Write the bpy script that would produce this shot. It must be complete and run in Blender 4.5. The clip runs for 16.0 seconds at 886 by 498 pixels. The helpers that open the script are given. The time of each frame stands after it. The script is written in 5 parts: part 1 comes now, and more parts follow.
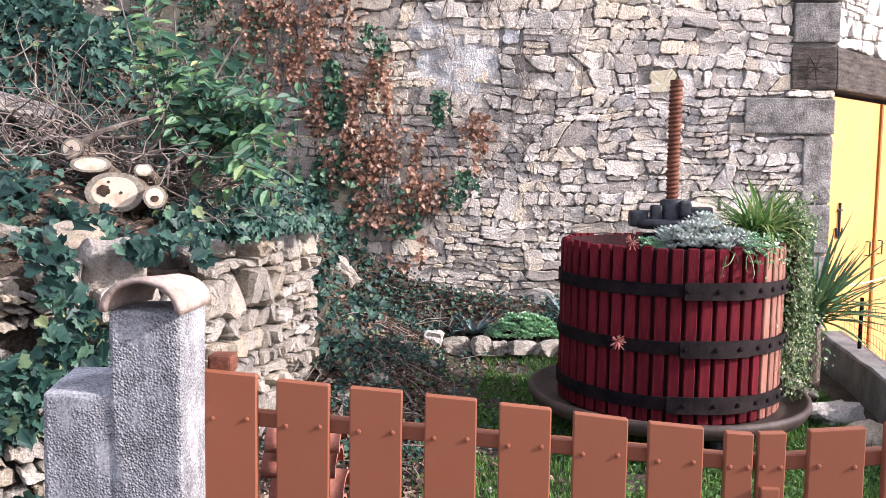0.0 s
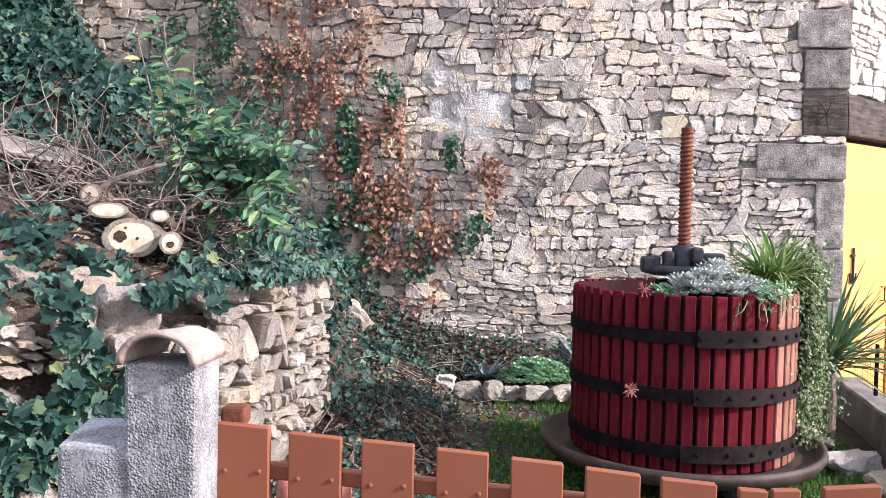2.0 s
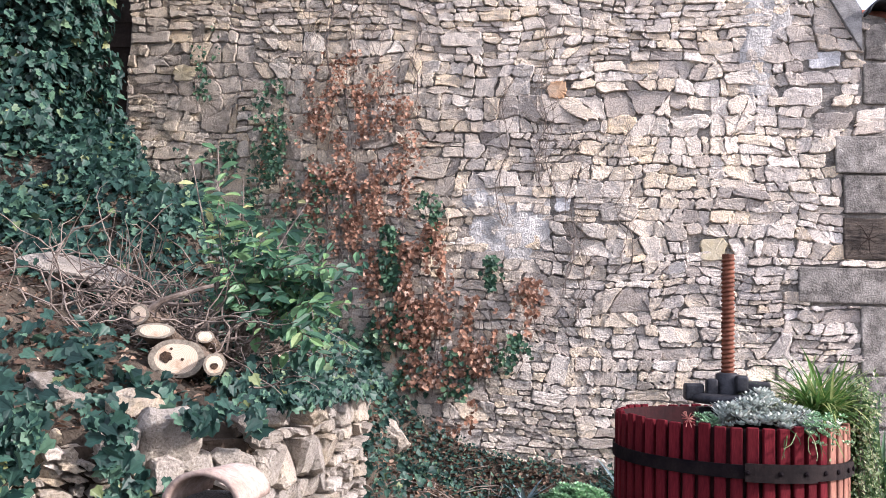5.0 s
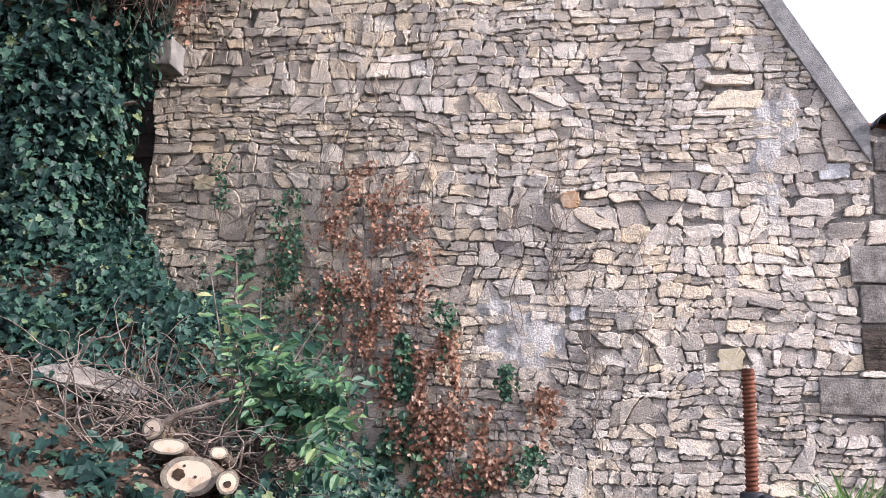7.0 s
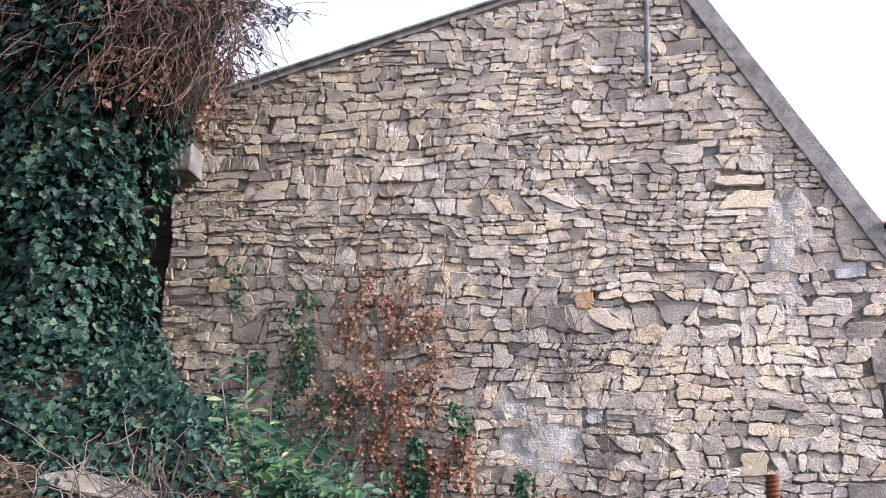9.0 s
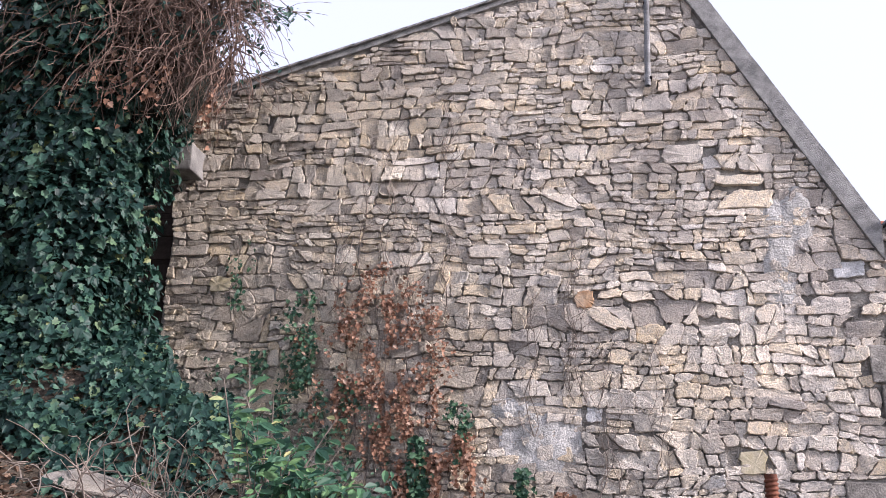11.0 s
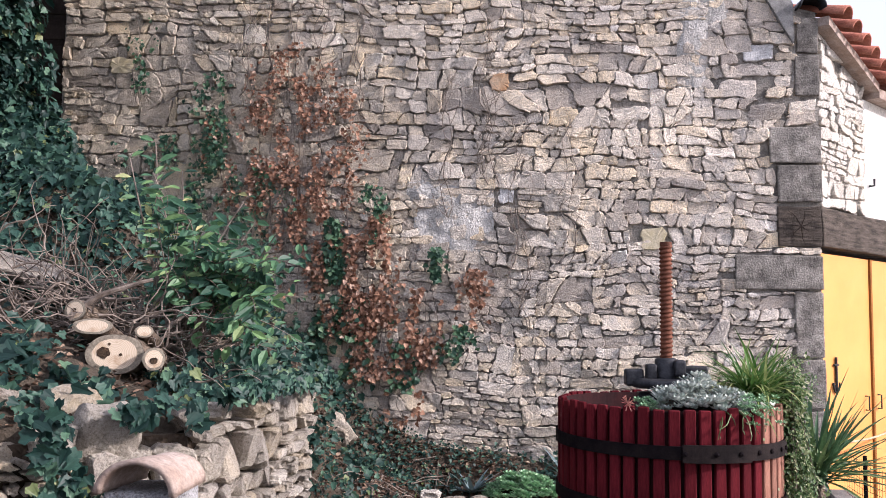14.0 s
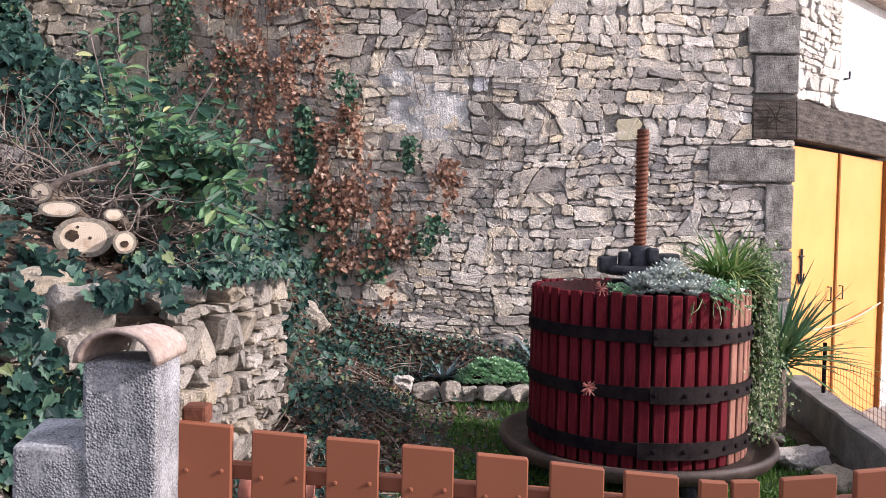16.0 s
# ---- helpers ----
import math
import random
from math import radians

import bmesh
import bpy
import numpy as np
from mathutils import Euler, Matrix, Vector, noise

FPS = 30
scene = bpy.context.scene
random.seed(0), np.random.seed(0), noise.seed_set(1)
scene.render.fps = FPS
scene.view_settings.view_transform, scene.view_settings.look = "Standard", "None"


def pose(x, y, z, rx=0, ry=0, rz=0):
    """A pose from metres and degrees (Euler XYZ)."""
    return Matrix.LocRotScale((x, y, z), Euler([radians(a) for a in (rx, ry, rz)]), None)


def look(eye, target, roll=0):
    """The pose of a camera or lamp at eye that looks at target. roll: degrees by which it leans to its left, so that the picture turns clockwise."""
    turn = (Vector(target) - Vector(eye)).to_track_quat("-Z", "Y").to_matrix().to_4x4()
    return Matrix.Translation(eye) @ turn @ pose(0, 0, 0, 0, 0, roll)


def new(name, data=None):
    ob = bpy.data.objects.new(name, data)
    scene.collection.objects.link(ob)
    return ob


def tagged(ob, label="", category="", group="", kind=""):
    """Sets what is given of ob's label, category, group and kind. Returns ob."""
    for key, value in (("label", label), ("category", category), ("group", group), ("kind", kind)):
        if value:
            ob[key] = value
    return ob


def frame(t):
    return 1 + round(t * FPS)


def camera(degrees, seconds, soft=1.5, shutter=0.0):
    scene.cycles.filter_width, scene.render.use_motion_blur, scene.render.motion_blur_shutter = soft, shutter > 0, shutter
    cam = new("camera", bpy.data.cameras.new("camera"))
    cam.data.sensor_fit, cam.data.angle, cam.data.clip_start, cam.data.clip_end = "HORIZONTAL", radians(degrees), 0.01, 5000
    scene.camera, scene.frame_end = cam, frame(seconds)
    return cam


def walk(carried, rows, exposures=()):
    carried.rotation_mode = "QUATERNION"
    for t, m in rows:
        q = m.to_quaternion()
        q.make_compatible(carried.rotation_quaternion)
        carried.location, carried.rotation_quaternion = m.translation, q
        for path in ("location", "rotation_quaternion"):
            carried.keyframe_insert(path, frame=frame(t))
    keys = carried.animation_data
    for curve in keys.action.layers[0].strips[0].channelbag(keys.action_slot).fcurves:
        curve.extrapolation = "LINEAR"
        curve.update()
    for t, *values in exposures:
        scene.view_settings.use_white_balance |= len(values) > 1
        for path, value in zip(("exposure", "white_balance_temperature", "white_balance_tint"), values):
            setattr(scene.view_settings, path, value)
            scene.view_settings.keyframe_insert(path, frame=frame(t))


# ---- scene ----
# camera: seconds, eye in metres, then yaw (to the left), pitch (up) and roll in degrees
cam = camera(55.44, 16.0, soft=0.9)
ROWS = [
    (0.0, 0.000, -0.000, 1.598, 3.034, -5.041, 0.850),
    (0.5, 0.000, -0.005, 1.608, 3.214, -4.611, 0.900),
    (1.0, 0.000, -0.010, 1.618, 3.356, -3.953, 0.960),
    (1.5, 0.000, -0.015, 1.628, 3.508, -3.227, 1.000),
    (2.0, 0.000, -0.020, 1.638, 3.911, -2.395, 1.040),
    (2.5, 0.000, -0.025, 1.645, 4.458, -1.513, 1.090),
    (3.0, 0.000, -0.030, 1.652, 4.993, -0.607, 1.190),
    (3.5, -0.003, -0.035, 1.661, 5.443, 0.486, 1.299),
    (4.0, -0.005, -0.040, 1.670, 5.915, 1.907, 1.537),
    (6.5, -0.060, -0.090, 1.795, 7.215, 9.947, 2.050),
    (7.0, -0.065, -0.087, 1.801, 7.490, 11.662, 2.139),
    (7.5, -0.070, -0.085, 1.808, 7.734, 13.287, 2.162),
    (8.0, -0.058, -0.080, 1.812, 8.148, 15.015, 2.153),
    (8.5, -0.045, -0.075, 1.815, 8.553, 16.736, 2.136),
    (9.0, -0.038, -0.071, 1.819, 8.916, 18.393, 2.164),
    (9.2, -0.035, -0.070, 1.820, 9.014, 18.823, 2.220),
    (10.2, -0.045, -0.090, 1.832, 9.144, 19.823, 2.200),
    (11.3, -0.050, -0.110, 1.835, 8.546, 16.931, 2.089),
    (11.5, -0.044, -0.107, 1.829, 8.320, 16.039, 1.988),
    (12.0, -0.030, -0.100, 1.813, 7.570, 13.646, 1.696),
    (12.5, 0.000, -0.085, 1.778, 6.627, 11.402, 1.324),
    (13.0, 0.025, -0.080, 1.745, 5.676, 9.342, 1.099),
    (13.5, 0.030, -0.080, 1.715, 4.462, 7.045, 0.933),
    (14.0, 0.020, -0.075, 1.690, 3.126, 4.754, 0.853),
    (14.5, 0.010, -0.065, 1.668, 1.904, 2.475, 0.870),
    (15.0, -0.010, -0.040, 1.642, 1.107, 0.444, 0.900),
    (15.5, -0.025, -0.020, 1.627, 0.739, -1.187, 0.950),
    (16.0, -0.028, -0.020, 1.619, 0.810, -2.120, 1.150),
]
walk(cam, [(t, pose(x, y, z, 90 + pitch, 0, yaw) @ pose(0, 0, 0, 0, 0, roll)) for t, x, y, z, yaw, pitch, roll in ROWS],
     exposures=[(0.0, 1.66, 5720, 21), (4.0, 1.62, 5720, 21), (9.0, 1.27, 5720, 21), (13.0, 1.15, 5760, 21), (15.0, 1.10, 5800, 21), (16.0, 1.18, 5800, 21)])

# ---- light ----
world = bpy.data.worlds.new("sky")
scene.world = world
world.use_nodes = True
_wn = world.node_tree.nodes
_sky = _wn.new("ShaderNodeTexSky")
_sky.sky_type = "NISHITA"
_sky.sun_disc = False
_sky.sun_elevation, _sky.sun_rotation = radians(28), radians(100)
_sky.dust_density, _sky.air_density, _sky.ozone_density = 6.0, 1.0, 0.6
_wn["Background"].inputs["Strength"].default_value = 0.15
_veil = _wn.new("ShaderNodeMix")  # bright high cloud over the clear sky
_veil.data_type = "RGBA"
_veil.inputs[0].default_value, _veil.inputs[7].default_value = 0.8, (3.3, 3.3, 3.4, 1)
world.node_tree.links.new(_sky.outputs[0], _veil.inputs[6])
world.node_tree.links.new(_veil.outputs[2], _wn["Background"].inputs["Color"])
sun = new("sun", bpy.data.lights.new("sun", "SUN"))
sun.data.energy, sun.data.angle, sun.data.color = 3.0, radians(2), (1.0, 0.90, 0.77)
SUN_TURN, SUN_UP = radians(-10.5), radians(28)  # the sun stands over +x and rakes the gable
sun.matrix_world = look((0, 0, 0), (-math.cos(SUN_TURN) * math.cos(SUN_UP), -math.sin(SUN_TURN) * math.cos(SUN_UP), -math.sin(SUN_UP)))



# ---- materials ----
def tree(name, rough=0.85, metal=0.0, spec=0.3):
    m = bpy.data.materials.new(name)
    m.use_nodes = True
    b = m.node_tree.nodes["Principled BSDF"]
    b.inputs["Roughness"].default_value = rough
    b.inputs["Metallic"].default_value = metal
    b.inputs["Specular IOR Level"].default_value = spec
    return m, m.node_tree.nodes, m.node_tree.links, b


def noise_node(n, l, scale, detail=6.0, rough=0.6, stretch=None):
    co = n.new("ShaderNodeTexCoord")
    t = n.new("ShaderNodeTexNoise")
    t.inputs["Scale"].default_value = scale
    t.inputs["Detail"].default_value = detail
    t.inputs["Roughness"].default_value = rough
    if stretch:
        mp = n.new("ShaderNodeMapping")
        mp.inputs["Scale"].default_value = stretch
        l.new(co.outputs["Object"], mp.inputs[0])
        l.new(mp.outputs[0], t.inputs["Vector"])
    else:
        l.new(co.outputs["Object"], t.inputs["Vector"])
    return t


def ramp(n, stops):
    r = n.new("ShaderNodeValToRGB")
    e = r.color_ramp.elements
    while len(e) < len(stops):
        e.new(0.5)
    for k, (p, c) in zip(e, stops):
        k.position, k.color = p, (*c, 1)
    return r


def mix(n, l, fac, a, b, mode="MIX"):
    x = n.new("ShaderNodeMix")
    x.data_type, x.blend_type = "RGBA", mode
    for s, v in ((x.inputs[0], fac), (x.inputs[6], a), (x.inputs[7], b)):
        if isinstance(v, (int, float)):
            s.default_value = v
        elif isinstance(v, tuple):
            s.default_value = (*v, 1)
        else:
            l.new(v, s)
    return x.outputs[2]


def bump(n, l, b, height, strength, dist):
    k = n.new("ShaderNodeBump")
    k.inputs["Strength"].default_value, k.inputs["Distance"].default_value = strength, dist
    l.new(height, k.inputs["Height"])
    l.new(k.outputs[0], b.inputs["Normal"])


def random_out(n, islands):
    if islands:
        return n.new("ShaderNodeNewGeometry").outputs["Random Per Island"]
    return n.new("ShaderNodeObjectInfo").outputs["Random"]


def stone_mat(name, islands, tones, stain=0.5, x_tone=False):
    m, n, l, b = tree(name, 0.92, spec=0.2)
    r = ramp(n, tones)
    r.color_ramp.interpolation = "LINEAR"
    l.new(random_out(n, islands), r.inputs[0])
    big, small = noise_node(n, l, 16.0, 9, 0.72), noise_node(n, l, 75.0, 6, 0.75)
    veil = ramp(n, [(0.44, (0, 0, 0)), (0.60, (1, 1, 1))])
    l.new(big.outputs[0], veil.inputs[0])
    f = n.new("ShaderNodeMath")
    f.operation = "MULTIPLY"
    l.new(veil.outputs[0], f.inputs[0])
    f.inputs[1].default_value = stain
    patch = noise_node(n, l, 0.8, 5, 0.65)
    tone = ramp(n, [(0.36, (0.70, 0.69, 0.70)), (0.5, (0.95, 0.94, 0.93)), (0.66, (1.14, 1.10, 1.03))])
    l.new(patch.outputs[0], tone.inputs[0])
    c = mix(n, l, f.outputs[0], r.outputs[0], (0.49, 0.46, 0.43))
    c = mix(n, l, 1.0, c, tone.outputs[0], "MULTIPLY")
    sp = ramp(n, [(0.30, (0.40, 0.39, 0.38)), (0.46, (0.95, 0.94, 0.93)), (0.64, (1.26, 1.26, 1.26))])
    l.new(small.outputs[0], sp.inputs[0])
    c = mix(n, l, 1.0, c, sp.outputs[0], "MULTIPLY")
    if x_tone:  # clouded tone: darker and yellower towards -x, paler towards the quoins
        pos = n.new("ShaderNodeNewGeometry")
        sep = n.new("ShaderNodeSeparateXYZ")
        l.new(pos.outputs["Position"], sep.inputs[0])
        cloud = n.new("ShaderNodeTexNoise")
        cloud.inputs["Scale"].default_value, cloud.inputs["Detail"].default_value = 0.9, 5.0
        l.new(pos.outputs["Position"], cloud.inputs["Vector"])
        k = n.new("ShaderNodeMath")
        k.operation = "MULTIPLY_ADD"
        l.new(cloud.outputs[0], k.inputs[0])
        k.inputs[1].default_value = 7.0
        l.new(sep.outputs[0], k.inputs[2])
        rng_ = n.new("ShaderNodeMapRange")
        rng_.inputs[1].default_value, rng_.inputs[2].default_value = 0.0, 6.0
        l.new(k.outputs[0], rng_.inputs[0])
        x_ramp = ramp(n, [(0.0, (0.76, 0.74, 0.69)), (0.45, (0.92, 0.91, 0.90)), (1.0, (1.16, 1.15, 1.15))])
        l.new(rng_.outputs[0], x_ramp.inputs[0])
        c = mix(n, l, 1.0, c, x_ramp.outputs[0], "MULTIPLY")
    l.new(c, b.inputs["Base Color"])
    add = n.new("ShaderNodeMath")
    add.operation = "ADD"
    l.new(big.outputs[0], add.inputs[0])
    l.new(small.outputs[0], add.inputs[1])
    bump(n, l, b, add.outputs[0], 1.0, 0.022)
    return m


def rough_mat(name, c1, c2, scale=8.0, fine=70.0, strength=0.5, dist=0.01, rough=0.9, metal=0.0, spec=0.25, islands=None, vary=0.25, stretch=None, speck=(0.72, 1.2)):
    m, n, l, b = tree(name, rough, metal, spec)
    big, small = noise_node(n, l, scale, 6, 0.6, stretch), noise_node(n, l, fine, 5, 0.65, stretch)
    r = ramp(n, [(0.33, c1), (0.67, c2)])
    l.new(big.outputs[0], r.inputs[0])
    sp = ramp(n, [(0.3, (speck[0],) * 3), (0.7, (speck[1],) * 3)])
    l.new(small.outputs[0], sp.inputs[0])
    c = mix(n, l, 1.0, r.outputs[0], sp.outputs[0], "MULTIPLY")
    if islands is not None:
        v = ramp(n, [(0.0, (1 - vary,) * 3), (1.0, (1 + vary,) * 3)])
        l.new(random_out(n, islands), v.inputs[0])
        c = mix(n, l, 1.0, c, v.outputs[0], "MULTIPLY")
    l.new(c, b.inputs["Base Color"])
    bump(n, l, b, small.outputs[0], strength, dist)
    return m


def leaf_mat(name, tones, rough=0.5, trans=0.25, spec=0.35):
    m, n, l, b = tree(name, rough, spec=spec)
    r = ramp(n, tones)
    l.new(random_out(n, True), r.inputs[0])
    t = noise_node(n, l, 40.0, 3)
    sp = ramp(n, [(0.3, (0.75, 0.75, 0.75)), (0.7, (1.2, 1.2, 1.2))])
    l.new(t.outputs[0], sp.inputs[0])
    c = mix(n, l, 1.0, r.outputs[0], sp.outputs[0], "MULTIPLY")
    l.new(c, b.inputs["Base Color"])
    tr = n.new("ShaderNodeBsdfTranslucent")
    l.new(c, tr.inputs["Color"])
    mx = n.new("ShaderNodeMixShader")
    mx.inputs[0].default_value = trans
    l.new(b.outputs[0], mx.inputs[1])
    l.new(tr.outputs[0], mx.inputs[2])
    l.new(mx.outputs[0], n["Material Output"].inputs["Surface"])
    return m


WALL_TONES = [(0.0, (0.42, 0.38, 0.34)), (0.10, (0.55, 0.50, 0.44)), (0.26, (0.72, 0.65, 0.55)), (0.36, (0.78, 0.68, 0.53)), (0.46, (0.80, 0.74, 0.65)), (0.60, (0.62, 0.58, 0.53)), (0.76, (0.86, 0.80, 0.71)), (0.90, (0.80, 0.68, 0.50)), (1.0, (0.92, 0.88, 0.82))]
M_STONE = stone_mat("rubble_stone", False, WALL_TONES, 0.5, True)
M_STONES = stone_mat("rubble_stones", True, WALL_TONES, 0.5, True)
DRY_TONES = [(0.0, (0.22, 0.195, 0.16)), (0.3, (0.41, 0.375, 0.315)), (0.55, (0.33, 0.305, 0.27)), (0.75, (0.47, 0.40, 0.29)), (0.9, (0.48, 0.44, 0.385)), (1.0, (0.68, 0.64, 0.58))]
M_DRY = stone_mat("dry_stone", False, DRY_TONES, 0.4)
M_DRYS = stone_mat("dry_stones", True, DRY_TONES, 0.4)
# whitened stone tones: the sun's glare on the facade put into the colour
M_SUNLIT = stone_mat("sunlit_stones", True, [(0.0, (0.62, 0.58, 0.52)), (0.5, (0.76, 0.72, 0.66)), (1.0, (0.84, 0.81, 0.76))], 0.15)
M_MORTAR = rough_mat("old_mortar", (0.13, 0.12, 0.108), (0.50, 0.465, 0.415), 6, 55, 1.0, 0.03)
M_QUOIN = rough_mat("grey_ashlar", (0.11, 0.10, 0.09), (0.40, 0.37, 0.33), 9, 60, 1.0, 0.014, islands=False, vary=0.18, speck=(0.55, 1.3))
M_YELLOW = rough_mat("ochre_stone", (0.46, 0.39, 0.24), (0.55, 0.49, 0.36), 9, 80, 0.4, 0.006)
M_ORANGE = rough_mat("rust_stone", (0.50, 0.29, 0.15), (0.55, 0.42, 0.30), 7, 70, 0.4, 0.006)
M_BLUEST = rough_mat("bluish_stone", (0.54, 0.54, 0.54), (0.74, 0.73, 0.72), 9, 60, 0.9, 0.014, speck=(0.6, 1.15))
M_LIME = rough_mat("lime_mortar", (0.44, 0.425, 0.40), (0.70, 0.675, 0.64), 6, 45, 1.0, 0.03, speck=(0.72, 1.15))
M_COPING = rough_mat("grey_cement", (0.17, 0.168, 0.165), (0.38, 0.37, 0.355), 9, 90, 0.9, 0.014)
def roughcast(name):
    m, n, l, b = tree(name, 0.95, spec=0.15)
    co = n.new("ShaderNodeTexCoord")
    v = n.new("ShaderNodeTexVoronoi")
    v.inputs["Scale"].default_value, v.inputs["Randomness"].default_value = 150.0, 1.0
    l.new(co.outputs["Object"], v.inputs["Vector"])
    big, fine = noise_node(n, l, 9.0, 5), noise_node(n, l, 160.0, 4)
    mask = ramp(n, [(0.46, (1, 1, 1)), (0.56, (0.05, 0.05, 0.05))])
    l.new(big.outputs[0], mask.inputs[0])
    h = n.new("ShaderNodeMath")
    h.operation = "MULTIPLY"
    inv = ramp(n, [(0.05, (1, 1, 1)), (0.7, (0, 0, 0))])
    l.new(v.outputs["Distance"], inv.inputs[0])
    l.new(inv.outputs[0], h.inputs[0])
    l.new(mask.outputs[0], h.inputs[1])
    r = ramp(n, [(0.35, (0.17, 0.17, 0.175)), (0.65, (0.31, 0.31, 0.315))])
    l.new(big.outputs[0], r.inputs[0])
    sp = ramp(n, [(0.35, (0.6, 0.6, 0.6)), (0.62, (1.35, 1.35, 1.35))])
    l.new(fine.outputs[0], sp.inputs[0])
    l.new(mix(n, l, 1.0, r.outputs[0], sp.outputs[0], "MULTIPLY"), b.inputs["Base Color"])
    bump(n, l, b, h.outputs[0], 0.75, 0.006)
    return m


M_RENDER = roughcast("grey_roughcast")
M_WHITE = rough_mat("white_plaster", (0.74, 0.72, 0.67), (0.82, 0.80, 0.76), 3, 40, 0.2, 0.004)
M_DOOR = rough_mat("orange_paint", (0.72, 0.30, 0.075), (0.78, 0.35, 0.10), 1.5, 200, 0.06, 0.001, rough=0.42, speck=(0.94, 1.06))
M_DOORGAP = rough_mat("brown_door_edge", (0.22, 0.09, 0.02), (0.30, 0.13, 0.03), 6, 60, 0.2, 0.002)
M_BEAM = rough_mat("weathered_oak", (0.035, 0.028, 0.024), (0.16, 0.13, 0.105), 5, 30, 1.0, 0.02, stretch=(1, 6, 6))
M_TERRA = rough_mat("terracotta", (0.34, 0.12, 0.08), (0.44, 0.19, 0.13), 8, 60, 0.4, 0.006, islands=False)
M_OLDTILE = rough_mat("lichened_tile", (0.26, 0.185, 0.145), (0.42, 0.345, 0.30), 9, 60, 0.6, 0.008)
M_PICKET = rough_mat("brown_fence_paint", (0.205, 0.070, 0.035), (0.22, 0.077, 0.040), 2, 260, 0.06, 0.001, rough=0.48, islands=False, vary=0.05, speck=(0.95, 1.05))
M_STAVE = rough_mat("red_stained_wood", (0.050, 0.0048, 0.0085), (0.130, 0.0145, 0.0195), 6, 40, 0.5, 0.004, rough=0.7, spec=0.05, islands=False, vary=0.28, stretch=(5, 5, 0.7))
# lighter copy of the stave wood, with sunlight put into its colour
M_STAVE_SUN = rough_mat("sunlit_stave", (0.17, 0.06, 0.045), (0.34, 0.17, 0.115), 6, 40, 0.5, 0.004, rough=0.65, islands=False, vary=0.2, stretch=(5, 5, 0.7))
# near-black red for the shade seen between the staves
M_GAP_SHADE = rough_mat("stave_gap_shade", (0.012, 0.003, 0.004), (0.032, 0.006, 0.007), 6, 40, 0.4, 0.004)
M_HOOP = rough_mat("black_iron", (0.005, 0.004, 0.006), (0.016, 0.012, 0.012), 10, 90, 0.5, 0.004, rough=0.7, spec=0.03)
M_STRAP = rough_mat("brown_black_iron", (0.007, 0.0055, 0.006), (0.026, 0.019, 0.018), 10, 90, 0.5, 0.004, rough=0.65, spec=0.07)
M_RUST = rough_mat("rusty_iron", (0.095, 0.034, 0.020), (0.20, 0.075, 0.042), 14, 90, 0.5, 0.004, rough=0.75, metal=0.15)
M_CAST = rough_mat("dark_cast_iron", (0.022, 0.024, 0.03), (0.06, 0.06, 0.065), 10, 80, 0.4, 0.004, rough=0.55, metal=0.5)
M_PLATE = rough_mat("brown_press_bed", (0.028, 0.019, 0.016), (0.075, 0.052, 0.04), 6, 50, 0.5, 0.005, rough=0.6)
M_SOIL = rough_mat("leafy_soil", (0.036, 0.028, 0.020), (0.105, 0.084, 0.062), 5, 38, 1.0, 0.03)
M_BANK = rough_mat("dark_bank_soil", (0.040, 0.030, 0.022), (0.11, 0.083, 0.06), 4, 30, 1.0, 0.04)
M_LANE = rough_mat("lane_gravel", (0.22, 0.21, 0.19), (0.34, 0.32, 0.29), 3, 60, 0.6, 0.01)
M_LOWWALL = rough_mat("mossy_cement", (0.13, 0.125, 0.12), (0.26, 0.25, 0.235), 5, 60, 0.8, 0.012)
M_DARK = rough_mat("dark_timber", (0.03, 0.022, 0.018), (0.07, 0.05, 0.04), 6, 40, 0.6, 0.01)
M_IVY = leaf_mat("ivy_leaf", [(0.0, (0.008, 0.026, 0.022)), (0.4, (0.018, 0.050, 0.040)), (0.8, (0.040, 0.092, 0.066)), (0.96, (0.085, 0.16, 0.10)), (1.0, (0.15, 0.17, 0.06))], 0.48, 0.10, 0.25)
M_YOUNG = leaf_mat("young_ivy_leaf", [(0.0, (0.018, 0.052, 0.034)), (0.5, (0.042, 0.105, 0.062)), (1.0, (0.095, 0.18, 0.09))], 0.5, 0.2)
M_DEAD = leaf_mat("dead_ivy_leaf", [(0.0, (0.11, 0.056, 0.036)), (0.4, (0.27, 0.14, 0.085)), (0.8, (0.42, 0.245, 0.165)), (1.0, (0.54, 0.40, 0.31))], 0.8, 0.2)
M_LITTER = leaf_mat("rotting_leaf", [(0.0, (0.045, 0.028, 0.02)), (0.6, (0.13, 0.082, 0.055)), (0.9, (0.24, 0.16, 0.11)), (1.0, (0.40, 0.31, 0.23))], 0.85, 0.1)
M_BUSH = leaf_mat("bush_leaf", [(0.0, (0.022, 0.066, 0.045)), (0.35, (0.042, 0.112, 0.066)), (0.75, (0.080, 0.18, 0.085)), (0.94, (0.16, 0.28, 0.11)), (1.0, (0.42, 0.40, 0.18))], 0.5, 0.3)
M_GRASS = leaf_mat("grass_blade", [(0.0, (0.04, 0.10, 0.02)), (0.6, (0.082, 0.18, 0.032)), (1.0, (0.16, 0.26, 0.06))], 0.6, 0.3)
M_TWIG = rough_mat("dry_twig", (0.085, 0.066, 0.053), (0.28, 0.235, 0.20), 9, 60, 0.4, 0.003)

M_VINE = rough_mat("dead_vine", (0.085, 0.055, 0.042), (0.25, 0.175, 0.14), 9, 60, 0.4, 0.003)


